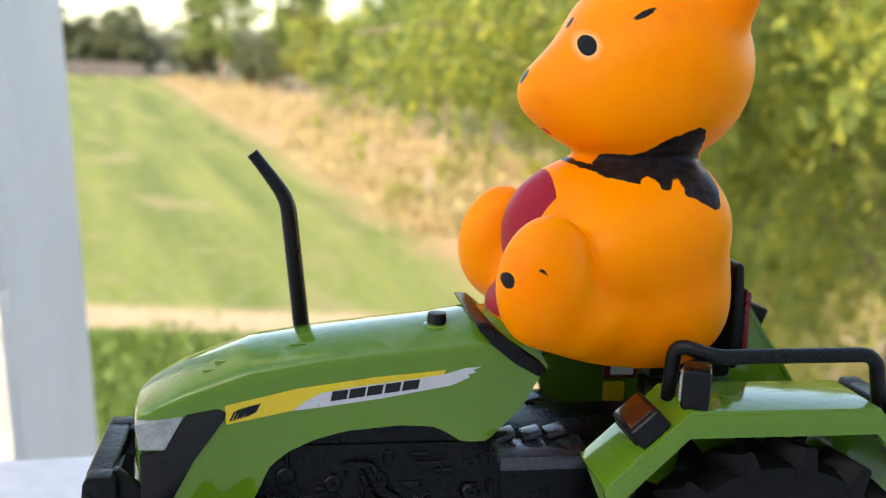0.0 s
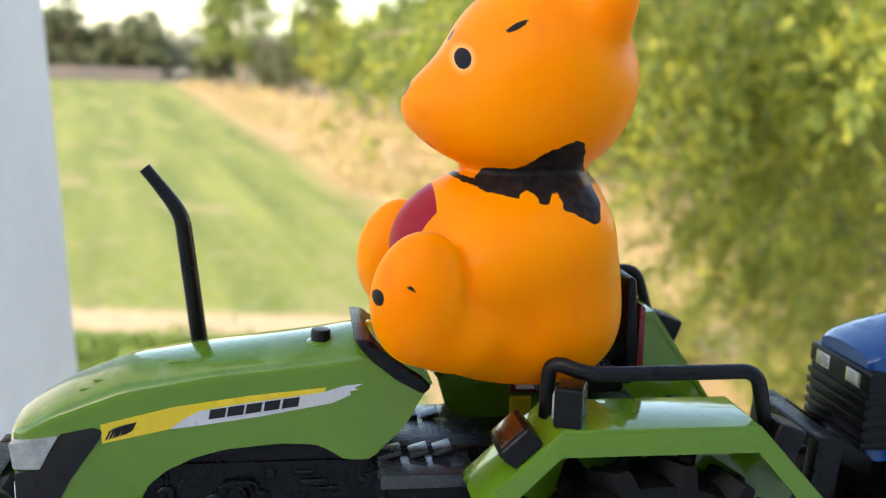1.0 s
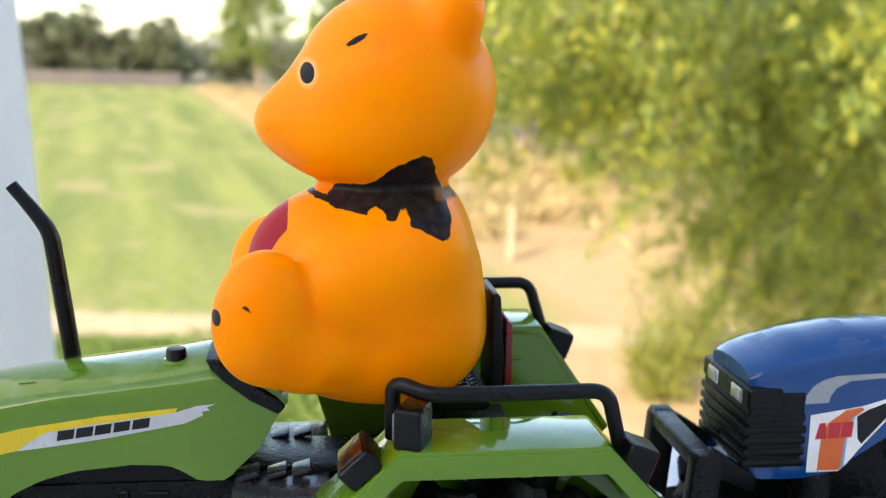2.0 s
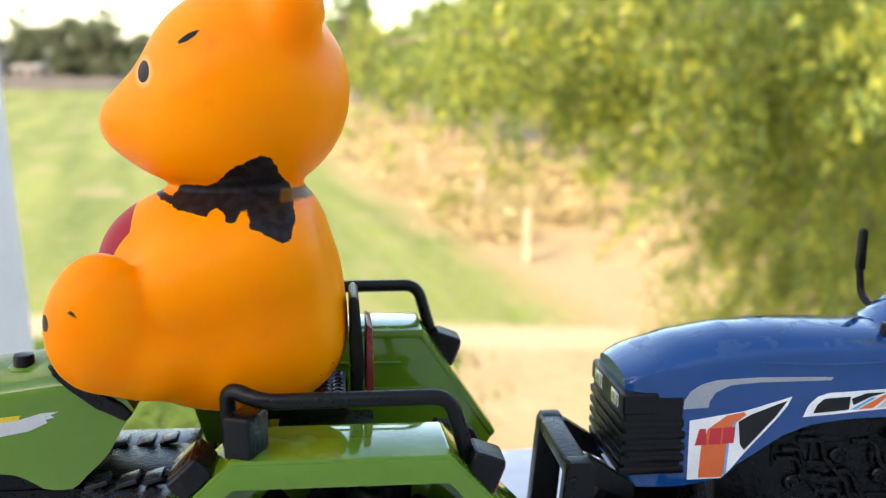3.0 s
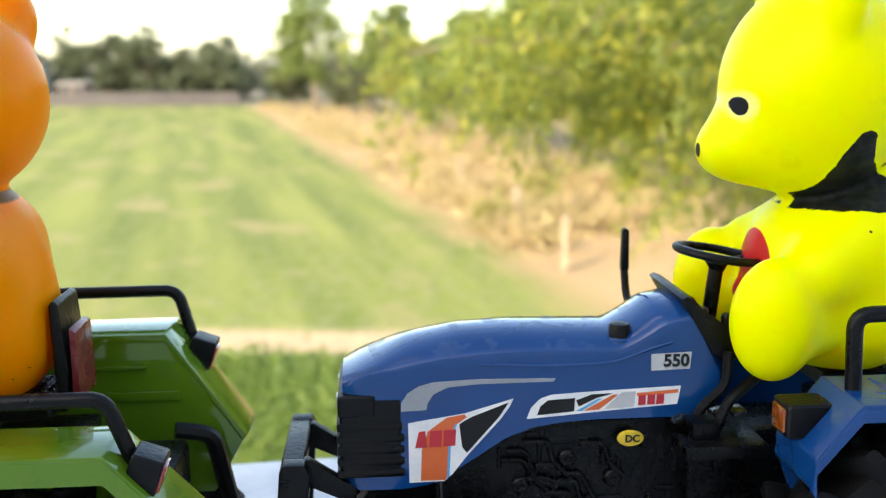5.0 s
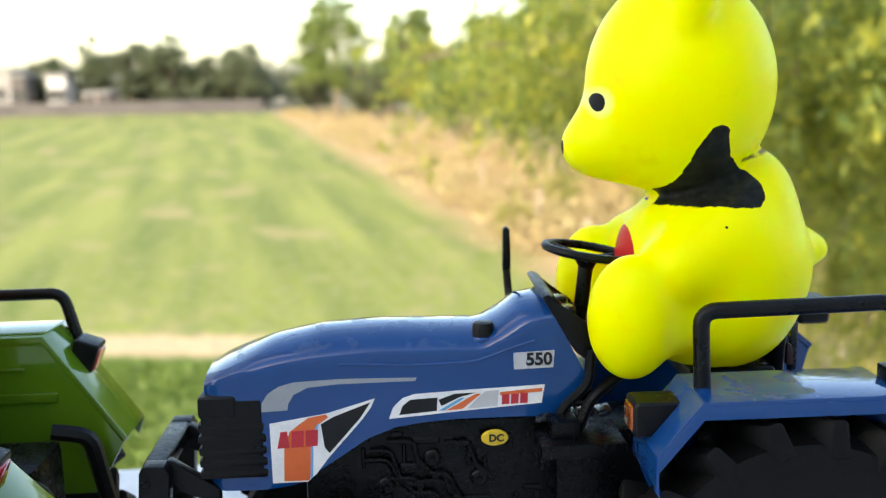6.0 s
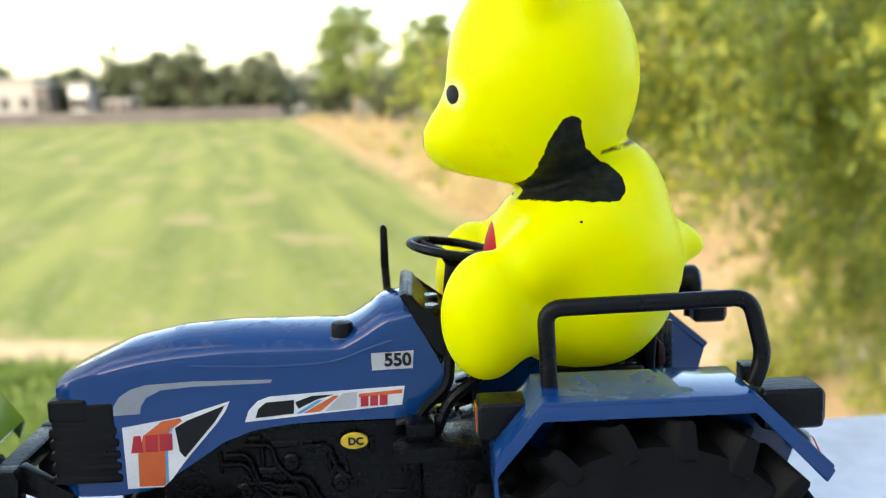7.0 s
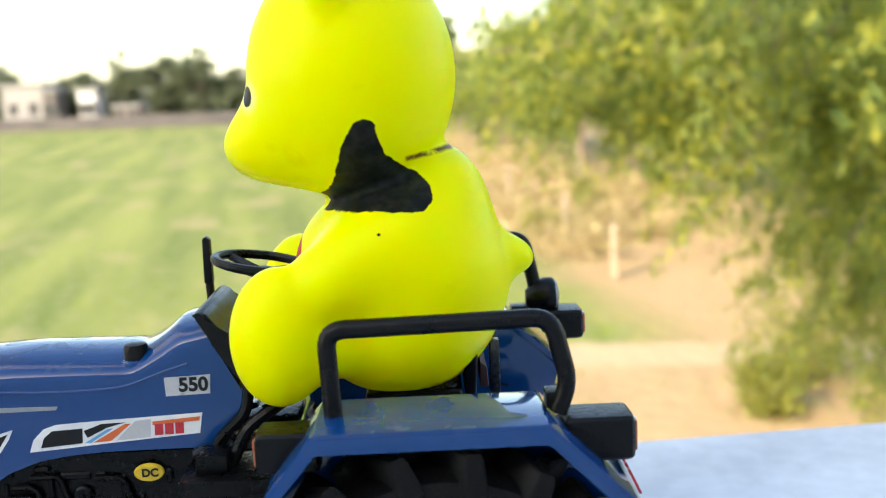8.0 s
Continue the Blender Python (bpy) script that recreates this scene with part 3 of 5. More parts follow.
# ---- the toy tractors ----
def wheel(parent, name, x, y, z, r, width, lugs, rim_r, material_rim):
    """A farm tyre with slanted lugs on a dished rim; y is the middle of the tyre."""
    s = 1 if y > 0 else -1
    hub = new(name)
    hub.parent = parent
    hub.location = (x * 0.001, y * 0.001, (z - LEDGE_Z) * 0.001)
    w = width / 2
    bm = B()
    core = r * 0.90
    lathe(bm, (0, 0, 0), 1, [(rim_r, -w * 0.8), (core * 0.86, -w), (core * 0.96, -w * 0.86), (core, -w * 0.5), (core, w * 0.5), (core * 0.96, w * 0.86), (core * 0.86, w), (rim_r, w * 0.8)], 48)
    bmesh.ops.translate(bm, verts=bm.verts, vec=(0, 0, LEDGE_Z))
    part("tyre", bm, RUBBER, hub, "black rubber tyre with slanted lugs")
    for side in (-1, 1):
        cb = box(B(), -r * 0.058, r * 0.058, -w * 0.02, w * 1.04, core * 0.955, r, r * 0.02, 1)
        for v in cb.verts:
            if v.co.z > r * 0.97:
                v.co.x *= 0.72
                v.co.y = min(v.co.y, w * 0.95)
            v.co.x += (v.co.y / w) * r * 0.16
            if v.co.y > w * 0.9 and v.co.z < r * 0.97:
                v.co.z -= r * 0.07
        me = finish(cb, "lug", RUBBER)
        me.transform(Matrix.Diagonal((0.001, 0.001 * side, 0.001, 1)))
        if side < 0:
            me.flip_normals()
        for i in range(lugs):
            lug = new("lug", me)
            lug.parent = hub
            lug.matrix_local = Matrix.Rotation(2 * math.pi * (i + (0.5 if side > 0 else 0)) / lugs, 4, "Y")
            tagged(lug)
    bm = B()
    lathe(bm, (0, 0, LEDGE_Z), 1, [(rim_r * 0.2, s * w * 0.65), (rim_r * 0.3, s * w * 0.55), (rim_r * 0.6, s * w * 0.25), (rim_r * 0.9, s * w * 0.45), (rim_r * 1.01, s * w * 0.8), (rim_r * 1.01, -s * w * 0.7)], 32)
    part("rim", bm, material_rim, hub, "painted dished wheel rim")
    return hub


def fender(parent, side, outline, lip, y_in, y_out, material, plunge):
    """A folded mudguard: a bent top plate with a turned-down lip and an inner side wall."""
    fe = new("fender")
    fe.parent = parent
    bm = B()
    n = len(outline)
    under = [(x + (1.2 if i == 0 else -1.2 if i == n - 1 else 0), z - 1.4) for i, (x, z) in enumerate(outline)]
    prism(bm, outline + under[::-1], side * y_in, side * y_out, 0.5, 2)
    part("top_plate", bm, material, fe)
    bm = B()
    low = [(x + (1.5 if i == 0 else -1.5 if i == n - 1 else 0), z - lip) for i, (x, z) in enumerate(outline)]
    prism(bm, [(x, z - 0.7) for x, z in outline] + low[::-1], side * (y_out - 1.3), side * (y_out + 0.25), 0.35, 2)
    part("lip", bm, material, fe)
    bm = B()
    inner = [(x + (0.8 if i == 0 else -0.8 if i == n - 1 else 0), z - 0.6) for i, (x, z) in enumerate(outline)]
    prism(bm, inner + [(outline[-1][0] - 8, plunge), (outline[0][0] + 8, plunge)], side * (y_in + 0.2), side * (y_in + 1.6), 0.3, 2)
    part("side_wall", bm, material, fe)
    return fe


def lamp(parent, name, x0, x1, y0, y1, z0, z1, lens, lens_side, label, turn=None, bev=0.9):
    """A little lamp block with a coloured lens on its front (-1) or rear (+1)."""
    ob = part(name, box(B(), x0, x1, min(y0, y1), max(y0, y1), z0, z1, bev, 3, turn), BLACK, parent, label)
    t = 0.5
    xa, xb = (x0 - t, x0 + 1.5) if lens_side < 0 else (x1 - 1.5, x1 + t)
    inset = 0.16
    ya, yb = min(y0, y1), max(y0, y1)
    bm = box(B(), xa, xb, ya + (yb - ya) * inset, yb - (yb - ya) * inset, z0 + (z1 - z0) * inset, z1 - (z1 - z0) * inset, 0.4, 2)
    if turn:
        c = Vector(((x0 + x1) / 2, (y0 + y1) / 2, (z0 + z1) / 2))
        bmesh.ops.rotate(bm, verts=bm.verts, cent=c, matrix=Euler([radians(a) for a in turn]).to_matrix())
    part("lens", bm, lens, ob, "coloured lamp lens")
    return ob


def engine(parent, x0, x1, z0, z1, half, seed):
    """The cast engine side: a block with raised ribs, bosses and pipes."""
    rnd = random.Random(seed)
    eng = part("engine_block", box(B(), x0, x1, -half, half, z0, z1, 1.2, 2), ENGINE, parent, "black moulded engine with raised pipes")
    for i in range(46):
        cx, cz = rnd.uniform(x0 + 2, x1 - 2), rnd.uniform(z0 + 8, z1 - 1.5)
        w, h = rnd.choice(((3, 1.2), (1.2, 3), (4.5, 1.0), (2.2, 2.2), (1.0, 5.0), (6.0, 1.4)))
        d = rnd.uniform(0.4, 1.1)
        for s in (-1, 1):
            part("rib", box(B(), cx - w / 2, cx + w / 2, s * (half - 0.3), s * (half + d), cz - h / 2, cz + h / 2, 0.3, 1), ENGINE, eng)
    for i in range(9):
        xa, za = rnd.uniform(x0 + 3, x1 - 12), rnd.uniform(z0 + 12, z1 - 3)
        y = -(half + 0.9)
        pts = [(xa, y, za), (xa + rnd.uniform(3, 6), y, za), (xa + rnd.uniform(6, 7), y, za - rnd.uniform(3, 7)), (xa + rnd.uniform(8, 12), y, za - rnd.uniform(6, 9))]
        part("pipe", tube(B(), rounded(pts, 1.6, 4), 0.65, 8), ENGINE, eng)
    for i in range(5):
        cx, cz = x0 + (i + 0.7) * (x1 - x0) / 5.4, rnd.uniform(z0 + 14, z1 - 5)
        part("boss", lathe(B(), (cx, -half, cz), 1, [(1.9, 0.4), (1.9, -0.9), (1.5, -1.3), (0.7, -1.4), (0.5, -1.9)], 16), ENGINE, eng)
    return eng


def rail(parent, pts, r, label, knobs=()):
    ob = part("grab_rail", tube(B(), rounded(pts, 3.2, 6), r, 12), BLACK, parent, label)
    for x, y, z, k in knobs:
        part("foot", box(B(), x - k, x + k, y - k, y + k, z - k * 0.7, z + k * 0.7, 0.5, 2), BLACK, ob)
    return ob


def guard(parent, x_front, x_back, z0, z1, half):
    """The front guard: an upright frame with slots, held by two arms."""
    g = new("front_guard")
    g.parent = parent
    tagged(g, "black plastic front guard")
    for s in (-1, 1):
        part("upright", prism(B(), [(x_front - 3, z0), (x_front + 3.5, z0), (x_front + 5.5, z1 - 2), (x_front + 4.5, z1), (x_front, z1), (x_front - 0.8, z1 - 1.5)], s * half - 2.2, s * half + 2.2, 0.6, 2), BLACK, g)
        part("arm", prism(B(), [(x_front + 2, z1 - 1), (x_front + 5, z1 - 0.3), (x_back, z1 - 7), (x_back, z1 - 11), (x_front + 2, z1 - 5)], s * (half - 3) - 1.4, s * (half - 3) + 1.4, 0.5, 2), BLACK, g)
    part("crossbar", box(B(), x_front - 0.6, x_front + 4.4, -half, half, z1 - 4.2, z1 - 0.2, 1.0, 3), BLACK, g)
    part("crossbar", box(B(), x_front - 3, x_front + 2.4, -half, half, z0, z0 + 5, 1.0, 3), BLACK, g)
    for k in range(4):
        part("rivet", lathe(B(), (x_front + 0.2 - k * 0.55, -half - 2.1, z1 - 4 - k * 4), 1, [(0.9, 0.2), (0.9, -0.35), (0.5, -0.6)], 12), BLACK, g)
    return g


def seat(parent, x0, x1, z, half, back_top, red):
    s = new("seat")
    s.parent = parent
    part("cushion", box(B(), x0, x1, -half, half, z - 4, z, 1.2, 3), BLACK, s, "black ribbed seat cushion")
    bm = B()
    for i in range(4):
        for j in range(7):
            cx, cy = x1 - 2.2 - i * 2.6, -half + 2.6 + j * (2 * half - 5.2) / 6
            tube(bm, [(cx + 0.9 * math.cos(a), cy + 1.3 * math.sin(a), z + 0.1) for a in np.linspace(0, 2 * math.pi, 11)], 0.32, 5)
    part("ribs", bm, STEEL, s)
    part("backrest", prism(B(), [(x1 + 0.6, z - 3), (x1 + 2.6, z - 3), (x1 + 3.2, z + 6), (x1 + 2.2, back_top - 1), (x1 + 1.2, back_top), (x1 + 0.2, back_top - 1)], -half + 2.5, half - 2.5, 0.8, 3), BLACK, s, "black seat back")
    part("back_shell", prism(B(), [(x1 + 3.5, z - 1), (x1 + 5.2, z - 1), (x1 + 4.9, back_top - 7), (x1 + 3.6, back_top - 6)], -half + 3.5, half - 3.5, 0.5, 2), red, s, "dark red back shell")
    return s


def footboard(parent, x0, x1, z, y_in, y_out, side, blocks, plate=None):
    fb = part("footboard", box(B(), x0, x1, min(side * y_in, side * y_out), max(side * y_in, side * y_out), z - 3, z, 0.6, 2), plate or STEEL, parent, "shiny black footboard")
    for x, dx, dz in blocks:
        part("pedal", box(B(), x, x + dx, side * (y_in + 2) - 2.5, side * (y_in + 2) + 2.5, z + 0.1 + dz, z + 1.2 + dz, 0.3, 2, (0, -16, 0)), STEEL, fb)
    return fb


def green_tractor():
    t = thing("toy_tractor", -0.01096, 0.20635, 0.024, 9, "green toy tractor with black guards standing on the white ledge", "toy tractor", "toy tractors on the ledge")
    st = sorted(set(np.round(np.concatenate([np.linspace(-37.5, -30, 9), np.linspace(-30, 38, 60), np.linspace(38, 42.5, 5)]), 2)))
    hd = part("hood", hood(B(), st, ([-38, -36, -29, -16, 0, 21, 30, 42], [86, 88.0, 92.2, 97.6, 99.9, 102.5, 103.9, 104.2]),
                           ([-38, -36, -29, -16, 0, 21, 31, 42], [84.0, 85.8, 89.2, 93.6, 96.6, 98.6, 99.6, 100]),
                           ([-38, -31.5, -16, -14.2, -11.8, -8, -2.9, 3, 14, 20.5, 22.5, 24.3, 28, 30, 34, 38, 42], [66, 66, 66, 69, 75, 78.2, 80.6, 82.2, 83.2, 82.8, 81.5, 79.4, 79.4, 82, 86, 91, 95]),
                           ([-38, -36.5, -34.5, -31, 50], [7.5, 10.4, 11.8, 12.5, 12.5]), (20, 42.5), 0.62), GREEN, t, "glossy green bonnet")
    y = -12.62
    part("nose_panel", prism(B(), [(-27.5, 86.2), (-21.6, 87.3), (-19.8, 86.6), (-20.2, 85.2), (-26, 77), (-30.6, 68), (-36, 68), (-36.2, 78.5), (-31.5, 79.0)], y - 0.25, 12.9, 0.3, 2), BLACKFILM, hd, "black nose panel")
    for s in (-1, 1):
        part("headlight", prism(B(), [(-37.0, 84.6), (-27.8, 86.0), (-31.4, 79.2), (-36.4, 79.4)], s * 9.0, s * 13.1, 0.5, 2), LENS, hd, "clear headlight with bright reflector")
    # sticker band with the maker's plain lettering
    yel = film("decal_yellow", [(-20.1, 87.9), (-6.3, 91.2), (8, 93.2), (22.8, 94.6), (22.3, 93.6), (4.5, 91.3), (-1.8, 90.2), (-4.6, 88.7), (-7.3, 86.7), (-19.9, 84.1)], y, YELLOWFILM, hd, "yellow sticker band")
    film("decal_silver", [(-7.2, 86.7), (-4.5, 88.75), (-1.7, 90.25), (4.5, 91.35), (22.3, 93.65), (26.5, 94.9), (29.9, 95.2), (28.2, 94.5), (28.9, 94.0), (27.3, 93.7), (27.6, 93.0), (24, 91.4), (10, 88.9), (-1, 87.4)], y, SILVERFILM, hd, "silver sticker band")
    for i in range(6):
        a = -19.4 + i * 0.7
        film("flame_mark", [(a, 84.7 + i * 0.2), (a + 0.45, 84.9 + i * 0.2), (a + 1.2 + 0.25 * (i % 3), 86.4 + 0.2 * (i % 2)), (a + 2.6, 87.6 + 0.28 * i * 0.6), (a + 0.9, 86.6 + 0.2 * i)], y - 0.10, BLACKFILM, yel)
    for i, (w, notch) in enumerate(((3.1, 0), (3.1, 1), (3.0, 2), (3.0, 3), (3.2, 4))):
        x0 = 0.1 + i * 3.5
        z0 = 88.55 + i * 0.47
        film("lettering_bar", [(x0, z0), (x0 + w, z0 + 0.42), (x0 + w + 0.35, z0 + 2.35), (x0 + 0.35, z0 + 1.95)], y - 0.10, BLACKFILM, yel)
    for x, zz in ((-24.5, 93.4), (-10.0, 96.8)):
        part("moulded_mark", tube(B(), rounded([(x, -8.0, zz), (x + 4, -8.6, zz + 0.7), (x + 6, -7.0, zz + 1.8), (x + 2.2, -6.6, zz + 1.4)], 1.2, 4), 0.22, 6), GREEN, hd)
    cap = part("filler_cap", lathe(B(), (21.8, -4.8, 102.4), 2, [(2.0, -2.2), (2.0, 1.4), (1.8, 1.9), (1.2, 2.0)], 18), BLACK, hd, "round black filler cap")
    part("cap_collar", lathe(B(), (21.8, -4.8, 101.6), 2, [(3.0, -0.8), (3.0, 0.2), (2.5, 0.5)], 18), GREEN, cap)
    ex = part("exhaust_pipe", tube(B(), rounded([(-3.6, 20.0, 84), (-4.4, 24.0, 90), (-8.2, 24.2, 122.5), (-11.8, 24.3, 127.6), (-16.0, 24.4, 132.9)], 4, 6), 2.3, 14, 1.5, 0.85), BLACK, t, "tall black exhaust pipe with a bent tip")
    part("bracket", box(B(), -6.4, -2.6, 10.5, 23.0, 84, 88.0, 0.8, 2), BLACK, ex)
    part("dashboard", prism(B(), [(28.0, 104.4), (31.0, 104.2), (35.0, 100.9), (41.5, 96.6), (43.6, 94.4), (42.0, 92.8), (36.8, 95.8), (31.8, 99.8), (29.2, 102.6)], -13.2, 13.2, 0.8, 3), BLACK, t, "black dashboard cowl")
    part("cowl_side", prism(B(), [(29, 99), (36, 95), (41.6, 92.6), (38.2, 87), (31.0, 79.6), (28, 79.6), (27, 90)], -12.2, 12.2, 0.5, 2), GREEN, t, "green panel under the dashboard")
    engine(t, -15, 35.5, 44, 79.0, 11.2, 3)
    part("engine_head", box(B(), -10, 29, -10.6, 10.6, 78, 83.5, 1.0, 2), ENGINE, t)
    part("gearbox", box(B(), 34, 108, -9.5, 9.5, 52, 80, 2, 2), ENGINE, t, "black gearbox housing")
    for s in (-1, 1):
        footboard(t, 33, 52, 79.0, 8, 20, s, ((33.5, 4.5, 0.2), (39.5, 4.0, 0.4), (44.5, 3.8, 0.8)))
        rise = 6.5 if s > 0 else 0.0
        fender(t, s, [(48.6, 79.5 + rise), (64.0, 94.2 + rise), (101.6, 94.2 + rise), (119.2, 75.5)], 4.8, 20.5, 37.0, GREEN, 62)
        up = 4.0 if s > 0 else 0.0
        rail(t, [(63.2, s * 27.5, 93.5), (62.9, s * 29.5, 105.0 + up), (69.0, s * (33.0 + 0.9 * up), 103.2 + up), (101.8, s * (33.0 + 0.9 * up), 103.4 + up), (106.0, s * (30.6 + up), 89.0 + up)], 1.45, "black fender grab rail", ())
        lamp(t, "front_lamp", 63.8, 69.0, s * 29.0, s * 36.4, 93.8, 101.4, LENS, -1, "black lamp housing with pale lens", (0, 0, s * 24))
        tl = lamp(t, "turn_lamp", 53.4, 60.4, s * 25.6, s * 36.4, 88.2 + rise, 92.8 + rise, BLACKFILM, -1, "black turn lamp with a dark amber top", (0, -43, 0))
        bm = box(B(), 54.2, 59.6, min(s * 26.6, s * 35.4), max(s * 26.6, s * 35.4), 92.5 + rise, 93.2 + rise, 0.3, 2)
        bmesh.ops.rotate(bm, verts=bm.verts, cent=(56.9, s * 31.0, 90.5 + rise), matrix=Euler((0, radians(-43), 0)).to_matrix())
        part("amber_top", bm, AMBERDARK, tl, "dark amber lens")
        lamp(t, "tail_lamp", 104.8, 110.8, s * 28.0, s * 35.5, 85.5 + 0.6 * rise, 93.2 + 0.6 * rise, REDLENS, 1, "black tail lamp block", (0, 20, 0))
        wheel(t, "rear_wheel", 84.5, s * 28.5, LEDGE_Z + 31.0, 31.0, 15, 15, 18, YELLOWFILM)
        wheel(t, "front_wheel", -19, s * 26, LEDGE_Z + 20.5, 20.5, 11, 14, 11, YELLOWFILM)
    part("front_axle", box(B(), -22, -16, -22, 22, 41, 48, 1.2, 2), ENGINE, t)
    part("rear_axle", tube(B(), [(84.5, -26, 55), (84.5, 26, 55)], 5, 14), ENGINE, t)
    for x0, x1, z0, z1 in ((83, 97, 92.6, 93.4), (84, 104, 85.0, 87.2)):
        part("pressed_rib", box(B(), x0, x1, 19.9, 20.9, z0, z1, 0.3, 2), GREEN, t)
    seat(t, 66, 84.5, 95.2, 9.5, 115.5, SEATRED)
    part("seat_bracket", box(B(), 70, 90, -7, 7, 79, 87.2, 1, 2), ENGINE, t)
    badge = part("red_badge", box(B(), 66.6, 75.0, 18.8, 20.6, 81.6, 85.6, 0.3, 1), SEATRED, t, "red badge with a pale panel")
    part("white_badge", box(B(), 68.0, 73.6, 18.4, 19.0, 82.6, 84.6, 0.1, 1), WHITEFILM, badge)
    part("yellow_badge", box(B(), 67.0, 72.0, 19.0, 20.6, 75.6, 80.4, 0.3, 1), YELLOWFILM, t)
    part("drawbar", box(B(), 106, 118, -5, 5, 50, 56, 1, 2), BLACK, t)
    for s in (-1, 1):
        part("lift_arm", tube(B(), rounded([(104, s * 14, 80), (112, s * 16, 78), (116, s * 15, 60)], 3, 4), 2.0, 8), BLACK, t)
    guard(t, -45.5, -33, 48, 75.5, 14)
    return t


def blue_tractor():
    t = thing("toy_tractor", 0.14304, 0.23735, 0.024, 9, "blue toy tractor with sticker stripes and water marks on the ledge", "toy tractor", "toy tractors on the ledge")
    st = sorted(set(np.round(np.concatenate([np.linspace(-14.5, -9, 8), np.linspace(-9, 60, 62), np.linspace(60, 65, 6), [43.2, 43.7, 44.2, 44.8]]), 2)))
    hd = part("hood", hood(B(), st, ([-15, -12.5, -6, -1, 10, 22, 40, 43.2, 43.8, 44.6, 48, 56, 66], [96.4, 97.8, 100.6, 102.7, 104.9, 105.5, 105.1, 105.1, 104.6, 105.2, 106.4, 110.2, 111.2]),
                           ([-15, -12, -8, 3.8, 21, 36, 43.2, 43.8, 44.6, 50, 57, 66], [94.8, 96.4, 97.8, 100.0, 101.4, 101.3, 101.2, 100.7, 101.3, 103.6, 106.6, 108]),
                           ([-15, -2, 4, 7.3, 13.5, 19.7, 25.7, 32, 38.6, 55, 58, 60.4, 62.5, 66], [72.5, 72.5, 73.4, 75.2, 79.1, 83.1, 85.3, 86.2, 86.6, 86.6, 87.5, 89.5, 92.0, 97]),
                           ([-15, -13.4, -11, -7, 70], [9.5, 11.2, 12.2, 12.5, 12.5]), (44, 65), 0.5), BLUE, t, "glossy blue bonnet with dried water marks")
    gr = part("grille", box(B(), -15.2, -2.2, -12.75, 12.75, 75.2, 92.6, 1.0, 3), BLACK, hd, "black ribbed grille")
    for k in range(5):
        part("slat", box(B(), -15.9, -1.6 - 0.4 * (k > 3), -13.0, 13.0, 75.4 + k * 2.55, 77.3 + k * 2.55, 0.7, 2), BLACK, gr)
    part("grille_corner", box(B(), -15.6, -7.6, -13.0, 13.0, 88.6, 93.4, 1.0, 3), BLACK, gr)
    for s in (-1, 1):
        hl = part("headlight", box(B(), -15.7, -13.6, s * 6.6 - 3.4, s * 6.6 + 3.4, 88.6, 92.6, 0.8, 3), CHROME, hd, "bright headlight")
        part("lens", box(B(), -15.95, -15.4, s * 6.6 - 2.2, s * 6.6 + 2.2, 89.3, 91.9, 0.5, 2), LENS, hl)
    y = -12.62
    wf = film("decal_front", [(-0.9, 87.1), (11.1, 88.9), (21.3, 91.8), (20.4, 89.9), (18.4, 87.2), (11.2, 79.2), (8.4, 75.6), (6.6, 74.0), (-0.8, 73.9)], y, WHITEFILM, hd, "white sticker with orange, black and red shapes")
    film("black_shape", [(9.8, 86.6), (12.4, 88.1), (20.3, 91.0), (18.0, 87.6), (11.4, 80.2), (10.4, 81.5)], y - 0.08, BLACKFILM, wf)
    film("orange_shape", [(1.6, 74.3), (6.9, 74.3), (7.3, 76.0), (7.7, 83.5), (8.8, 86.2), (11.4, 88.1), (10.9, 88.7), (7.2, 88.1), (3.2, 85.2), (1.9, 81.2)], y - 0.06, ORANGEFILM, wf)
    film("blue_shape", [(7.1, 74.4), (7.7, 75.0), (8.1, 83.4), (9.4, 86.7), (9.0, 86.7), (7.6, 83.6)], y - 0.07, LIGHTBLUEFILM, wf)
    for i in range(3):
        x0 = 0.5 + i * 2.95
        film("lettering_bar", [(x0, 81.6 + i * 0.1), (x0 + 2.55, 81.7 + i * 0.1), (x0 + 2.75 - 0.6 * (i == 0), 85.3 + 0.1 * i), (x0 + 0.6 * (i == 0) + 0.2, 85.2 + 0.1 * i)], y - 0.13, REDFILM, wf)
    film("grey_stripe", [(-2.4, 89.7), (-2.3, 91.6), (-1.0, 93.6), (1.4, 95.1), (4.5, 95.9), (14, 96.3), (30.2, 96.0), (29.8, 95.3), (14, 95.2), (7.5, 94.7), (4.4, 93.2), (3.2, 91.3), (3.0, 89.9)], y, GREYFILM, hd, "grey curved sticker stripe")
    ws = film("decal_side", [(24.1, 87.2), (25.0, 89.6), (27.0, 91.6), (29.4, 92.4), (40, 92.9), (57.1, 93.5), (56.4, 89.5), (40, 88.4), (30, 87.6)], y, WHITEFILM, hd, "white side sticker with dark and orange shapes")
    film("black_shape", [(26.3, 88.0), (27.0, 89.9), (28.6, 91.2), (34.4, 91.5), (34.2, 88.6)], y - 0.08, BLACKFILM, ws)
    film("black_shape", [(34.6, 91.0), (38.0, 92.2), (42.6, 92.3), (39.0, 91.4), (35.2, 89.6)], y - 0.08, BLACKFILM, ws)
    film("orange_shape", [(36.2, 88.6), (39.6, 88.8), (43.6, 92.0), (42.4, 92.0)], y - 0.06, ORANGEFILM, ws)
    film("blue_shape", [(34.6, 88.6), (35.8, 88.6), (40.2, 91.2), (39.2, 91.2)], y - 0.07, LIGHTBLUEFILM, ws)
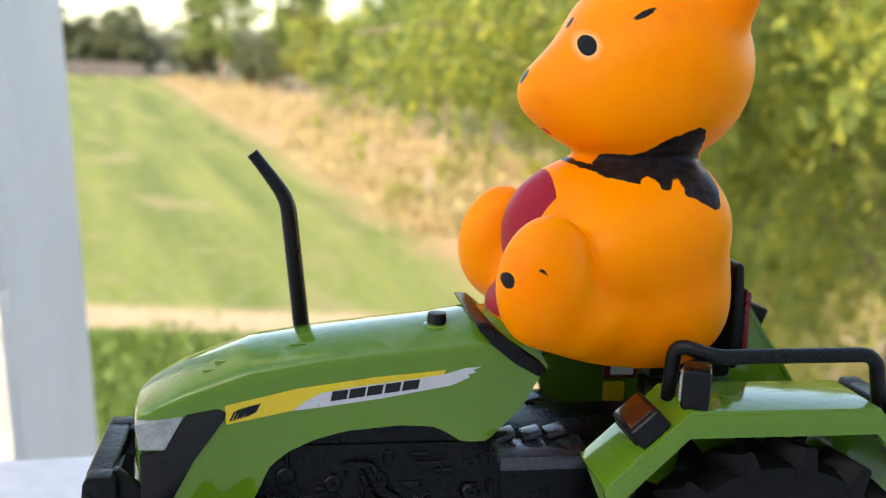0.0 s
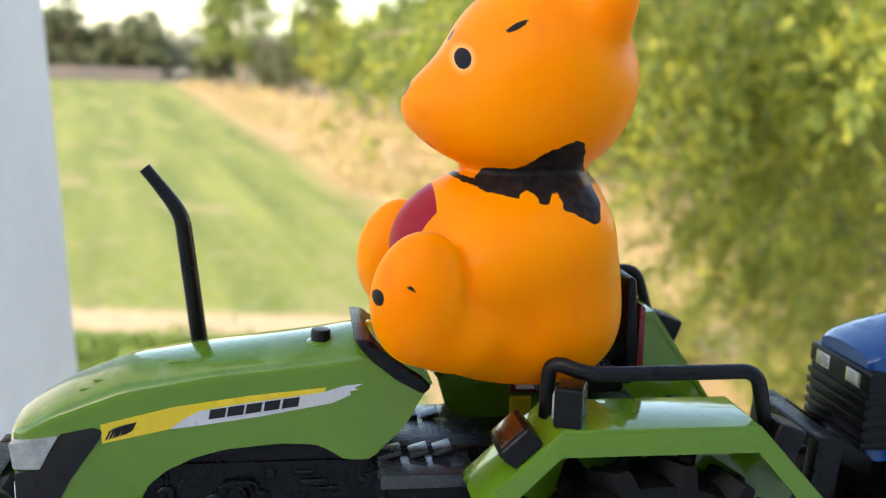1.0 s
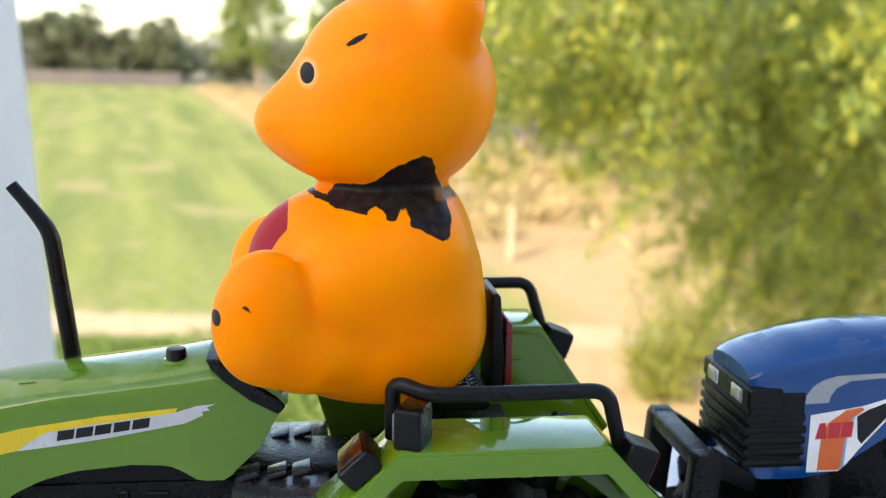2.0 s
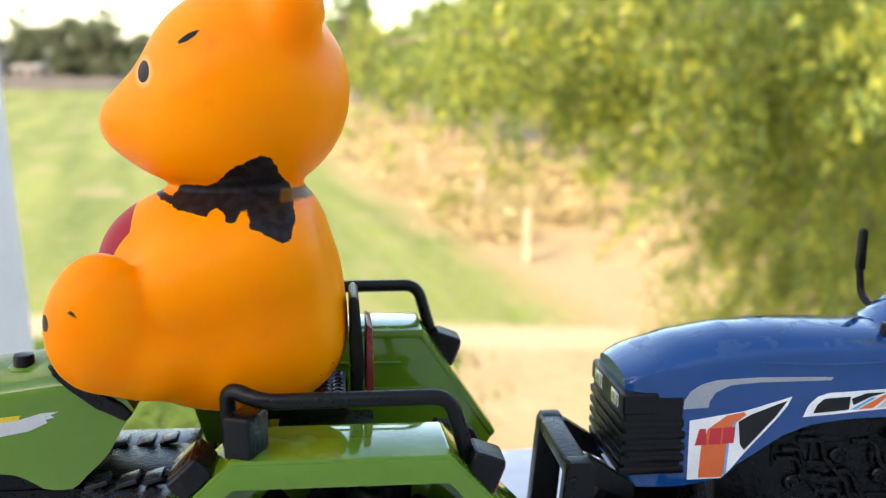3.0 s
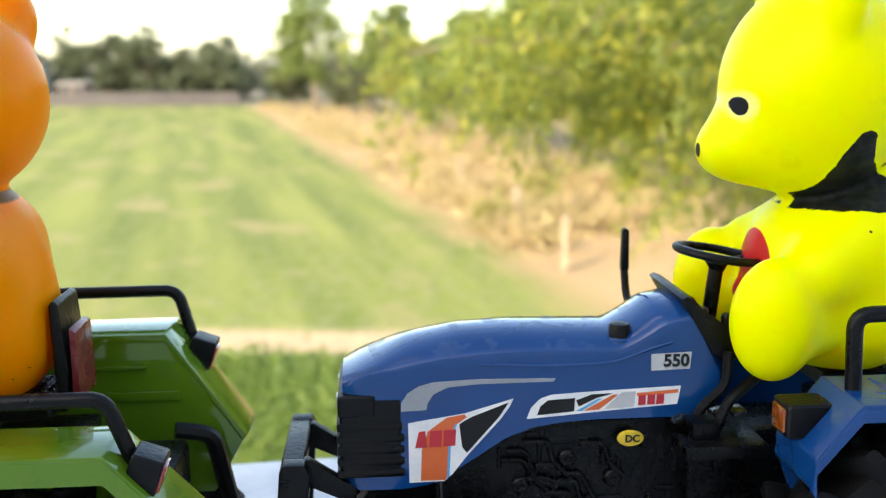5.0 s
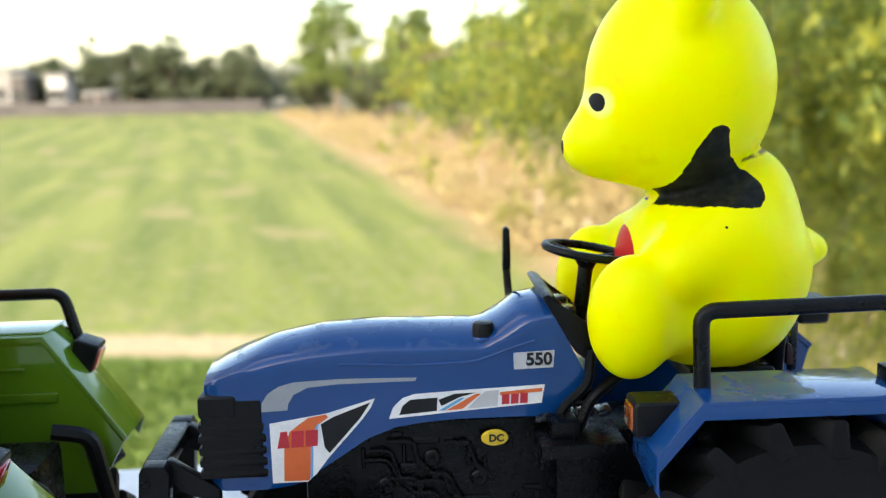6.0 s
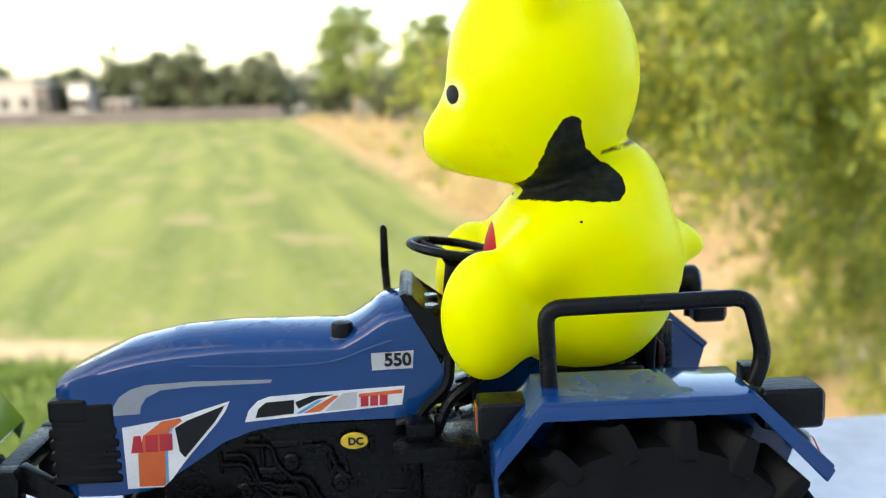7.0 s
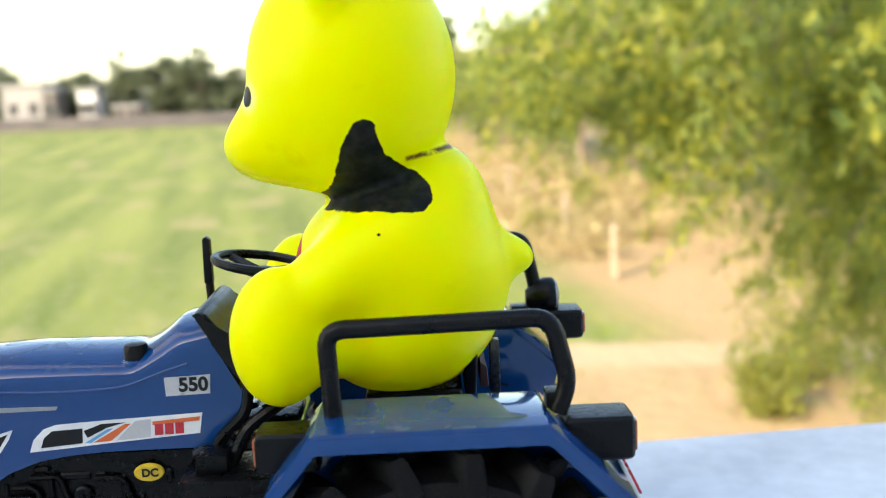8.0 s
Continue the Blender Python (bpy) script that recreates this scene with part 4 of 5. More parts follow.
    film("orange_stripe", [(47.6, 92.2), (56.6, 92.8), (56.5, 92.0), (47.6, 91.5)], y - 0.06, ORANGEFILM, ws)
    film("silver_patch", [(40.6, 88.8), (47.0, 89.2), (47.4, 92.7), (44.4, 92.5), (42.0, 90.2)], y - 0.05, SILVERFILM, ws)
    for i in range(3):
        x0 = 47.9 + i * 1.95
        film("lettering_bar", [(x0, 89.5 + i * 0.06), (x0 + 1.6, 89.55 + i * 0.06), (x0 + 1.7, 91.7 + i * 0.06), (x0 + 0.1, 91.7 + i * 0.06)], y - 0.13, REDFILM, ws)
    pl = film("number_plate_sticker", [(50.6, 97.0), (58.9, 97.2), (59.2, 100.9), (50.5, 100.6)], y, SILVERFILM, hd, "silver sticker with black numerals")
    lettering("numerals", "550", 3.7, 55.9, y - 0.1, 99.0, BLACKFILM, pl)
    part("moulded_ridge", tube(B(), rounded([(14, -12.45, 99.4), (30, -12.5, 98.6), (43, -12.5, 99.0), (50, -12.45, 101.6), (55, -12.4, 103)], 6, 5), 0.35, 6), BLUE, hd)
    cap = part("filler_cap", lathe(B(), (44.6, -8.4, 104.4), 2, [(2.3, -2.2), (2.3, 1.3), (2.0, 2.0), (1.2, 2.2)], 20), BLACK, hd, "round black filler cap")
    part("cap_collar", lathe(B(), (44.6, -8.4, 102.9), 2, [(3.0, -0.6), (3.0, 0.4), (2.6, 0.7)], 20), BLUE, cap)
    ex = part("exhaust_pipe", prism(B(), [(52.0, 111.6), (54.0, 111.8), (53.9, 121.4), (53.0, 122.2), (52.2, 121.6)], 20.4, 22.6, 0.5, 2), BLACK, t, "thin black upright exhaust stack")
    part("exhaust_stem", tube(B(), rounded([(53.4, 12, 103), (53.4, 20.8, 105.5), (53.0, 21.5, 112)], 2.5, 5), 0.95, 10), BLACK, ex)
    dash = part("dashboard", prism(B(), [(56.6, 112.4), (59.2, 112.6), (61.8, 108.6), (66.5, 105.0), (69.6, 103.5), (69.5, 99.2), (66.5, 98.0), (63.6, 100.2), (60.0, 106.5)], -12.9, 12.9, 0.9, 3), BLACK, t, "black dashboard cowl")
    part("dash_rim", prism(B(), [(56.5, 112.3), (57.8, 112.9), (58.8, 112.4), (57.8, 111.4)], -12.95, 12.95, 0.4, 2), BLACK, dash)
    for yy in (-5, 5):
        part("gauge", lathe(B(), (63.0, yy, 107.8), 2, [(2.0, -2.5), (2.0, 0.4), (1.6, 0.8)], 16), STEEL, dash)
    part("knob", lathe(B(), (67.5, -9.5, 105.6), 2, [(1.2, -2), (1.2, 2.0), (0.8, 2.6)], 12), BLACK, dash)
    engine(t, 6, 60, 44, 86.0, 11.2, 8)
    part("engine_badge", lathe(B(), (0, 0, 0), 1, [(0.98, 0.4), (1.0, -0.2), (0.9, -0.4)], 28), BADGE, t)
    bd = [o for o in t.children if o.name.startswith("engine_badge")][-1]
    bd.data.transform(Matrix.Translation((0.0463, -0.0132, 0.0584)) @ Matrix.Diagonal((2.9, 1.0, 1.75, 1)) @ Matrix.Translation((0, 0, 0.024)))
    lettering("letters", "DC", 2.2, 46.6, -13.75, 82.4, BLACKFILM, bd)
    part("gearbox", box(B(), 58, 130, -9.5, 9.5, 52, 82, 2, 2), ENGINE, t, "black gearbox housing")
    # steering
    sw = new("steering_wheel")
    sw.parent = t
    ring = [(68.3 + 9.0 * math.cos(a), 8.4 * math.sin(a), 119.4 - 0.17 * 9.0 * math.cos(a)) for a in np.linspace(0, 2 * math.pi, 41)]
    part("rim", tube(B(), ring, 0.95, 10), BLACK, sw, "black steering wheel rim")
    for a in (0.4, 2.5, 4.6):
        part("spoke", tube(B(), [(68.3, 0, 117.6), (68.3 + 8.6 * math.cos(a), 8.0 * math.sin(a), 119.0 - 0.17 * 8.6 * math.cos(a))], 0.85, 8), BLACK, sw)
    part("hub", lathe(B(), (68.3, 0, 117.4), 2, [(1.4, -2.0), (2.6, 0.2), (2.4, 0.9), (1.2, 1.3)], 18), BLACK, sw)
    part("column", tube(B(), [(66.6, 0, 103), (68.2, 0, 117)], 1.6, 12), BLACK, sw)
    for s in (-1, 1):
        footboard(t, 54.5, 72, 84.6, 10, 25, s, ((55.0, 3.0, 1.2), (58.2, 2.4, 1.4), (61.2, 2.4, 1.6), (64.4, 3.0, 1.8), (68.2, 3.0, 2.0)), ENGINE)
        far = s > 0
        fender(t, s, [(72.6, 83.0), (72.9, 88.9), (81.4, 99.0), (119.2, 99.0), (131.0, 89.0) if far else (133.6, 85.0)], 3.0, 25.5, 43.5, BLUE, 62)
        up = 2.5 if far else 0.0
        rail(t, [(84.0, s * 34.0, 98.0), (83.4, s * 34.0, 113.6 + up), (120.8 + up, s * 34.0, 114.2 + up), (123.6 + up, s * 34.0, 103), (121.6 + up, s * 34.0, 97.8)], 1.6, "black fender grab rail", ((121.8, s * 32.0, 99.8, 2.1),))
        lamp(t, "side_lamp", 70.6, 81.4, s * 28.0, s * 36.0, 89.6, 96.6, AMBER, -1, "black side lamp with amber lens", None, 1.2)
        lamp(t, "tail_lamp", 128.0 if far else 122.6, 136.2 if far else 134.4, s * 28.0, s * 36.5, 89.4 + 1.6 * up, 97.2 + 1.2 * up, AMBER if s < 0 else REDLENS, 1, "black tail lamp with coloured lens", None, 1.4)
        wheel(t, "rear_wheel", 101.5, s * 35.0, LEDGE_Z + 35.3, 35.3, 18, 18, 19, mat("rim_white", (0.7, 0.7, 0.68), None, 200, 0.35))
        wheel(t, "front_wheel", 6, s * 26, LEDGE_Z + 22.5, 22.5, 12, 14, 12, WHITEFILM)
    part("lever", tube(B(), rounded([(58.5, -15, 84), (60.5, -15, 89), (66.0, -15, 94), (66.6, -14, 101)], 2.2, 4), 1.1, 8), BLACK, t)
    part("lever", tube(B(), rounded([(62.5, -18, 84), (66.0, -17, 91.5), (73.5, -14, 96.0)], 2.2, 4), 1.2, 8), BLACK, t)
    part("pedal_box", box(B(), 57.0, 63.0, -18 - 3.5, -18 + 3.5, 83.5, 88.2, 0.9, 2), ENGINE, t)
    work = part("work_lamp", lathe(B(), (128.0, 34.0, 102.6), 0, [(1.6, -4.5), (3.6, -2.8), (4.4, 0), (4.4, 1.6), (4.0, 2.2)], 24), BLACK, t, "round black work lamp")
    part("lens", lathe(B(), (128.0, 34.0, 102.6), 0, [(3.9, 2.0), (3.4, 2.8), (1.8, 3.3)], 24), LENS, work, "clear round lens")
    part("stem", tube(B(), [(128.0, 34.0, 94), (128.0, 34.0, 99)], 0.9, 8), BLACK, work)
    part("front_axle", box(B(), 3, 9, -22, 22, 43, 50, 1.2, 2), ENGINE, t)
    part("rear_axle", tube(B(), [(101.5, -30, 59.3), (101.5, 30, 59.3)], 5, 14), ENGINE, t)
    seat(t, 88, 106.5, 95.8, 13.0, 106.0, mat("dark_seat_shell", (0.05, 0.02, 0.02), None, 200, 0.4))
    for yy in (-4, 4):
        part("seat_strut", box(B(), 112.6, 114.2, yy - 1.2, yy + 1.2, 84, 103, 0.4, 2), STEEL, t)
    part("seat_bracket", box(B(), 92, 112, -7, 7, 81, 87.2, 1, 2), ENGINE, t)
    tag = part("rear_plate", box(B(), 134.0, 134.8, -33, -24, 80.0, 87.0, 0.2, 1, (0, -25, 0)), WHITEFILM, t, "white plate with red bars")
    for k in range(3):
        part("red_bar", box(B(), 133.6, 135.3, -32 + k * 2.8, -30.6 + k * 2.8, 81.0, 86.0, 0.1, 1, (0, -25, 0)), REDFILM, tag)
    part("hitch_ring", tube(B(), [(131 + 3.4 * math.cos(a), -20, 80 + 3.4 * math.sin(a)) for a in np.linspace(0, 2 * math.pi, 25)], 0.6, 8), CHROME, t)
    part("drawbar", box(B(), 128, 141, -5, 5, 52, 58, 1, 2), BLACK, t)
    guard(t, -27, -12, 52, 80.0, 14)
    return t


green_tractor()
blue_tractor()


# ---- the squeaky bears: one moulded skin each ----
def ell(p, c, r, tilt=0.0):
    """About the distance to an ellipsoid; tilt turns it round y, in degrees."""
    q = p - np.array(c, float)
    if tilt:
        a = radians(tilt)
        q = np.stack([q[..., 0] * math.cos(a) - q[..., 2] * math.sin(a), q[..., 1], q[..., 0] * math.sin(a) + q[..., 2] * math.cos(a)], axis=-1)
    r = np.array(r, float)
    k0 = np.sqrt(((q / r) ** 2).sum(-1))
    k1 = np.sqrt(((q / r ** 2) ** 2).sum(-1)) + 1e-9
    return k0 * (k0 - 1) / k1


def cap_rod(p, a, b, r):
    a, b = np.array(a, float), np.array(b, float)
    h = np.clip(((p - a) @ (b - a)) / ((b - a) @ (b - a)), 0, 1)
    return np.linalg.norm(p - a - h[..., None] * (b - a), axis=-1) - r


def blend(a, b, k):
    h = np.clip(0.5 + 0.5 * (b - a) / k, 0, 1)
    return b * (1 - h) + a * h - k * h * (1 - h)


def skin(shape, lo, hi, step):
    """Draws the surface shape = 0 as an even net of quads, laid exactly on it."""
    ax = [np.arange(l, h + step, step) for l, h in zip(lo, hi)]
    grid = np.stack(np.meshgrid(*ax, indexing="ij"), axis=-1)
    val = shape(grid)
    n = np.array(val.shape) - 1
    inside = val < 0
    corners = [(i, j, k) for i in (0, 1) for j in (0, 1) for k in (0, 1)]
    cut = lambda a, c: a[c[0]:c[0] + n[0], c[1]:c[1] + n[1], c[2]:c[2] + n[2]]
    count = sum(cut(inside, c).astype(int) for c in corners)
    cell = (count > 0) & (count < 8)
    index = -np.ones(cell.shape, int)
    where = np.argwhere(cell)
    index[cell] = np.arange(len(where))
    pos = np.array(lo) + (where + 0.5) * step
    e = 0.05
    for _ in range(6):
        f = shape(pos)
        g = np.stack([shape(pos + np.eye(3)[i] * e) - shape(pos - np.eye(3)[i] * e) for i in range(3)], axis=-1) / (2 * e)
        pos = pos - np.clip(f / ((g ** 2).sum(-1) + 1e-6), -step * 0.6, step * 0.6)[:, None] * g
    quads = []
    for axis in range(3):
        u, v = [(1, 2), (2, 0), (0, 1)][axis]
        a = np.moveaxis(inside, axis, 0)
        change = np.moveaxis(a[1:] != a[:-1], 0, axis)
        for c in np.argwhere(change):
            if c[u] == 0 or c[v] == 0 or c[u] >= n[u] or c[v] >= n[v]:
                continue
            q = []
            for du, dv in ((-1, -1), (0, -1), (0, 0), (-1, 0)):
                k = c.copy()
                k[u] += du
                k[v] += dv
                q.append(index[tuple(k)])
            quads.append(q if inside[tuple(c)] else q[::-1])
    return pos, quads


def poly_distance(p, pts):
    """Signed distance in a plane to a closed outline: below zero inside."""
    pts = np.array(pts, float)
    d, sign = np.full(len(p), 1e9), np.ones(len(p))
    for a, b in zip(pts, np.roll(pts, -1, axis=0)):
        e, w = b - a, p - a
        t = np.clip((w @ e) / (e @ e), 0, 1)
        d = np.minimum(d, np.linalg.norm(w - t[:, None] * e, axis=1))
        up = (p[:, 1] >= a[1]) & (p[:, 1] < b[1]) & (e[0] * w[:, 1] > e[1] * w[:, 0])
        dn = (p[:, 1] < a[1]) & (p[:, 1] >= b[1]) & (e[0] * w[:, 1] < e[1] * w[:, 0])
        sign = np.where(up | dn, -sign, sign)
    return d * sign


def oval(p, c, r, tilt=0.0):
    a = radians(tilt)
    q = p - np.array(c, float)
    x, z = q[:, 0] * math.cos(a) + q[:, 1] * math.sin(a), -q[:, 0] * math.sin(a) + q[:, 1] * math.cos(a)
    return (np.sqrt((x / r[0]) ** 2 + (z / r[1]) ** 2) - 1) * min(r)


def bear_material(name, base, deep, pale, red, black):
    """Soft vinyl with hand-painted bow, eyes and vest, laid on by painted outlines with ragged brush edges."""
    m = bpy.data.materials.new(name)
    m.use_nodes = True
    t, n = m.node_tree, m.node_tree.nodes
    b = n["Principled BSDF"]
    tc = n.new("ShaderNodeTexCoord")

    def noise_node(scale, detail):
        k = n.new("ShaderNodeTexNoise")
        k.inputs["Scale"].default_value, k.inputs["Detail"].default_value = scale, detail
        t.links.new(tc.outputs["Object"], k.inputs["Vector"])
        return k.outputs[0]

    def layer(attr, ragged, edge, nz):
        a, mr, add = n.new("ShaderNodeAttribute"), n.new("ShaderNodeMapRange"), n.new("ShaderNodeMath")
        a.attribute_name = attr
        add.operation = "MULTIPLY_ADD"
        t.links.new(nz, add.inputs[0])
        add.inputs[1].default_value = ragged
        t.links.new(a.outputs["Fac"], add.inputs[2])
        mr.inputs[1].default_value, mr.inputs[2].default_value = ragged * 0.5 + edge, ragged * 0.5 - edge
        mr.inputs[3].default_value, mr.inputs[4].default_value = 0, 1
        t.links.new(add.outputs[0], mr.inputs[0])
        return mr.outputs[0]

    def mix(f, a, bb):
        k = n.new("ShaderNodeMix")
        k.data_type = "RGBA"
        if isinstance(f, float):
            k.inputs[0].default_value = f
        else:
            t.links.new(f, k.inputs[0])
        for i, v in ((6, a), (7, bb)):
            if isinstance(v, tuple):
                k.inputs[i].default_value = (*v, 1)
            else:
                t.links.new(v, k.inputs[i])
        return k.outputs[2]

    def ramp(v, lo, hi, top=1.0):
        k = n.new("ShaderNodeMapRange")
        k.inputs[1].default_value, k.inputs[2].default_value, k.inputs[4].default_value = lo, hi, top
        t.links.new(v, k.inputs[0])
        return k.outputs[0]

    soft, grain, brush = noise_node(45, 3), noise_node(900, 3), noise_node(420, 4)
    col = mix(ramp(soft, 0.35, 0.7), base, deep)
    col = mix(ramp(noise_node(110, 4), 0.64, 0.76, 0.35), col, tuple(0.75 * x + 0.25 * y for x, y in zip(deep, red)))
    col = mix(layer("halo", 0.3, 0.6, grain), col, pale)
    col = mix(layer("vest", 0.3, 0.08, brush), col, red)
    col = mix(layer("mouth", 0.1, 0.06, brush), col, (0.6, 0.02, 0.02))
    worn = mix(ramp(brush, 0.40, 0.68), black, tuple(2.6 * x for x in black))
    bow = layer("bow", 1.1, 0.10, brush)
    col = mix(bow, col, worn)
    thin = layer("strap", 0.5, 0.25, brush)
    col = mix(thin, col, (0.17, 0.08, 0.012))
    eye = layer("eye", 0.12, 0.06, grain)
    col = mix(eye, col, (0.008, 0.008, 0.012))
    t.links.new(col, b.inputs["Base Color"])
    ro = n.new("ShaderNodeMix")
    t.links.new(bow, ro.inputs[0])
    ro.inputs[2].default_value, ro.inputs[3].default_value = 0.36, 0.30
    b.inputs["Specular IOR Level"].default_value = 0.10
    b.inputs["Subsurface Weight"].default_value = 0.7
    b.inputs["Subsurface Scale"].default_value = 0.010
    b.inputs["Subsurface Radius"].default_value = (1.0, 0.5, 0.1)
    t.links.new(ro.outputs[0], b.inputs["Roughness"])
    tr, ms = n.new("ShaderNodeBsdfTranslucent"), n.new("ShaderNodeMixShader")
    t.links.new(col, tr.inputs[0])
    ms.inputs[0].default_value = 0.12
    t.links.new(b.outputs[0], ms.inputs[1])
    t.links.new(tr.outputs[0], ms.inputs[2])
    t.links.new(ms.outputs[0], n["Material Output"].inputs[0])
    bp = n.new("ShaderNodeBump")
    bp.inputs["Strength"].default_value, bp.inputs["Distance"].default_value = 0.25, 0.0003
    hh = n.new("ShaderNodeMath")
    hh.operation = "MULTIPLY_ADD"
    t.links.new(bow, hh.inputs[0])
    t.links.new(brush, hh.inputs[1])
    t.links.new(soft, hh.inputs[2])
    t.links.new(hh.outputs[0], bp.inputs["Height"])
    t.links.new(bp.outputs[0], b.inputs["Normal"])
    return m


def bear(origin, shape, lo, hi, paint, material, label, base_z):
    pos, quads = skin(shape, lo, hi, 0.9)
    me = bpy.data.meshes.new("toy_bear")
    me.from_pydata([((x) * 0.001, y * 0.001, (z - base_z) * 0.001) for x, y, z in pos.tolist()], [], quads)
    me.polygons.foreach_set("use_smooth", [True] * len(me.polygons))
    for key, fn in paint.items():
        at = me.attributes.new(key, "FLOAT", "POINT")
        at.data.foreach_set("value", fn(pos).astype(np.float32))
    me.materials.append(material)
    ob = new("toy_bear", me)
    ob.matrix_world = pose(origin[0], origin[1], base_z * 0.001, 0, 0, 9)
    return tagged(ob, label, "toy bear", "toy bears on the tractors")


def flank(p):
    return p[:, (0, 2)]


def mirror(p):
    q = p.copy()
    q[..., 1] = -np.abs(q[..., 1])
    return q


def orange_shape(p):
    q = mirror(p)
    head = ell(q, (65.2, 0, 155.0), (20.0, 22.0, 20.0))
    head = blend(head, ell(q, (48.0, 0, 149.8), (10.6, 10.5, 7.8), -10), 7)
    head = blend(head, ell(q, (75.0, -13.5, 170.5), (5.5, 6.5, 8.0)), 4)
    head = blend(head, ell(q, (55.5, 0, 146.5), (12.5, 15.0, 9.0)), 5)
    body = ell(q, (62.5, 0, 115.5), (21.2, 22.5, 24))
    body = blend(body, ell(q, (53.0, 0, 119.0), (17.5, 15.5, 16.0), 20), 5)
    body = blend(body, ell(q, (66.5, 0, 106), (16.5, 21, 12.5)), 7)
    body = blend(body, ell(q, (67.5, 0, 130.0), (11.0, 15, 9)), 5)
    body = blend(body, cap_rod(q, (70, -13.0, 125), (54, -17.0, 119.0), 8.2), 6)
    leg = ell(q, (39.6, -20.5, 114.6), (9.2, 8.0, 12.6), 8)
    leg = blend(leg, ell(q, (48.0, -16.0, 107.5), (13.0, 9.0, 9.0)), 4)
    body = blend(body, ell(q, (57, 0, 104.5), (24, 21, 10)), 5)
    body = blend(body, leg, 2.2)
    whole = blend(head, body, 2.6)
    return np.maximum(whole, 95.4 - p[..., 2])


def yellow_shape(p):
    q = mirror(p)
    head = ell(q, (88.0, 0, 155.0), (19.8, 22.0, 23.6))
    head = blend(head, ell(q, (73.0, 0, 143.0), (10.2, 10.0, 7.6), -6), 7)
    head = blend(head, ell(q, (85.5, -16.0, 173.0), (4.6, 7.0, 9.0)), 3)
    body = ell(q, (96.5, 0, 116.0), (20.6, 21.5, 20.5))
    body = blend(body, ell(q, (94.5, 0, 105.5), (16.0, 20, 12.0)), 6)
    body = blend(body, cap_rod(q, (95, -12, 125), (83, -17.0, 118), 7.5), 5)
    body = blend(body, ell(q, (101.8, 0, 128.5), (11.6, 14, 13.5)), 4)
    body = blend(body, ell(q, (88.5, 0, 116.5), (13.0, 12.5, 14.5)), 4)
    body = blend(body, ell(q, (117.2, 0, 119.0), (4.8, 4.0, 3.6), 20), 4)
    leg = ell(q, (73.8, -19.5, 109.2), (9.0, 8.0, 12.8), 2)
    leg = blend(leg, ell(q, (81.5, -14.0, 106.5), (10.0, 8.0, 7.0)), 4)
    body = blend(body, leg, 2.5)
    whole = blend(head, body, 2.6)
    return np.maximum(whole, 95.9 - p[..., 2])


def strap_line(p, z0, slope, x0, x1, half):
    """A painted band round the neck."""
    d = np.abs(p[:, 2] - (z0 + slope * (p[:, 0] - x0))) - half
    return np.maximum(d, np.maximum(x0 - p[:, 0], p[:, 0] - x1))


def only_outer(d, p, y):
    return np.maximum(d, np.abs(p[:, 1]) * -1 + y)


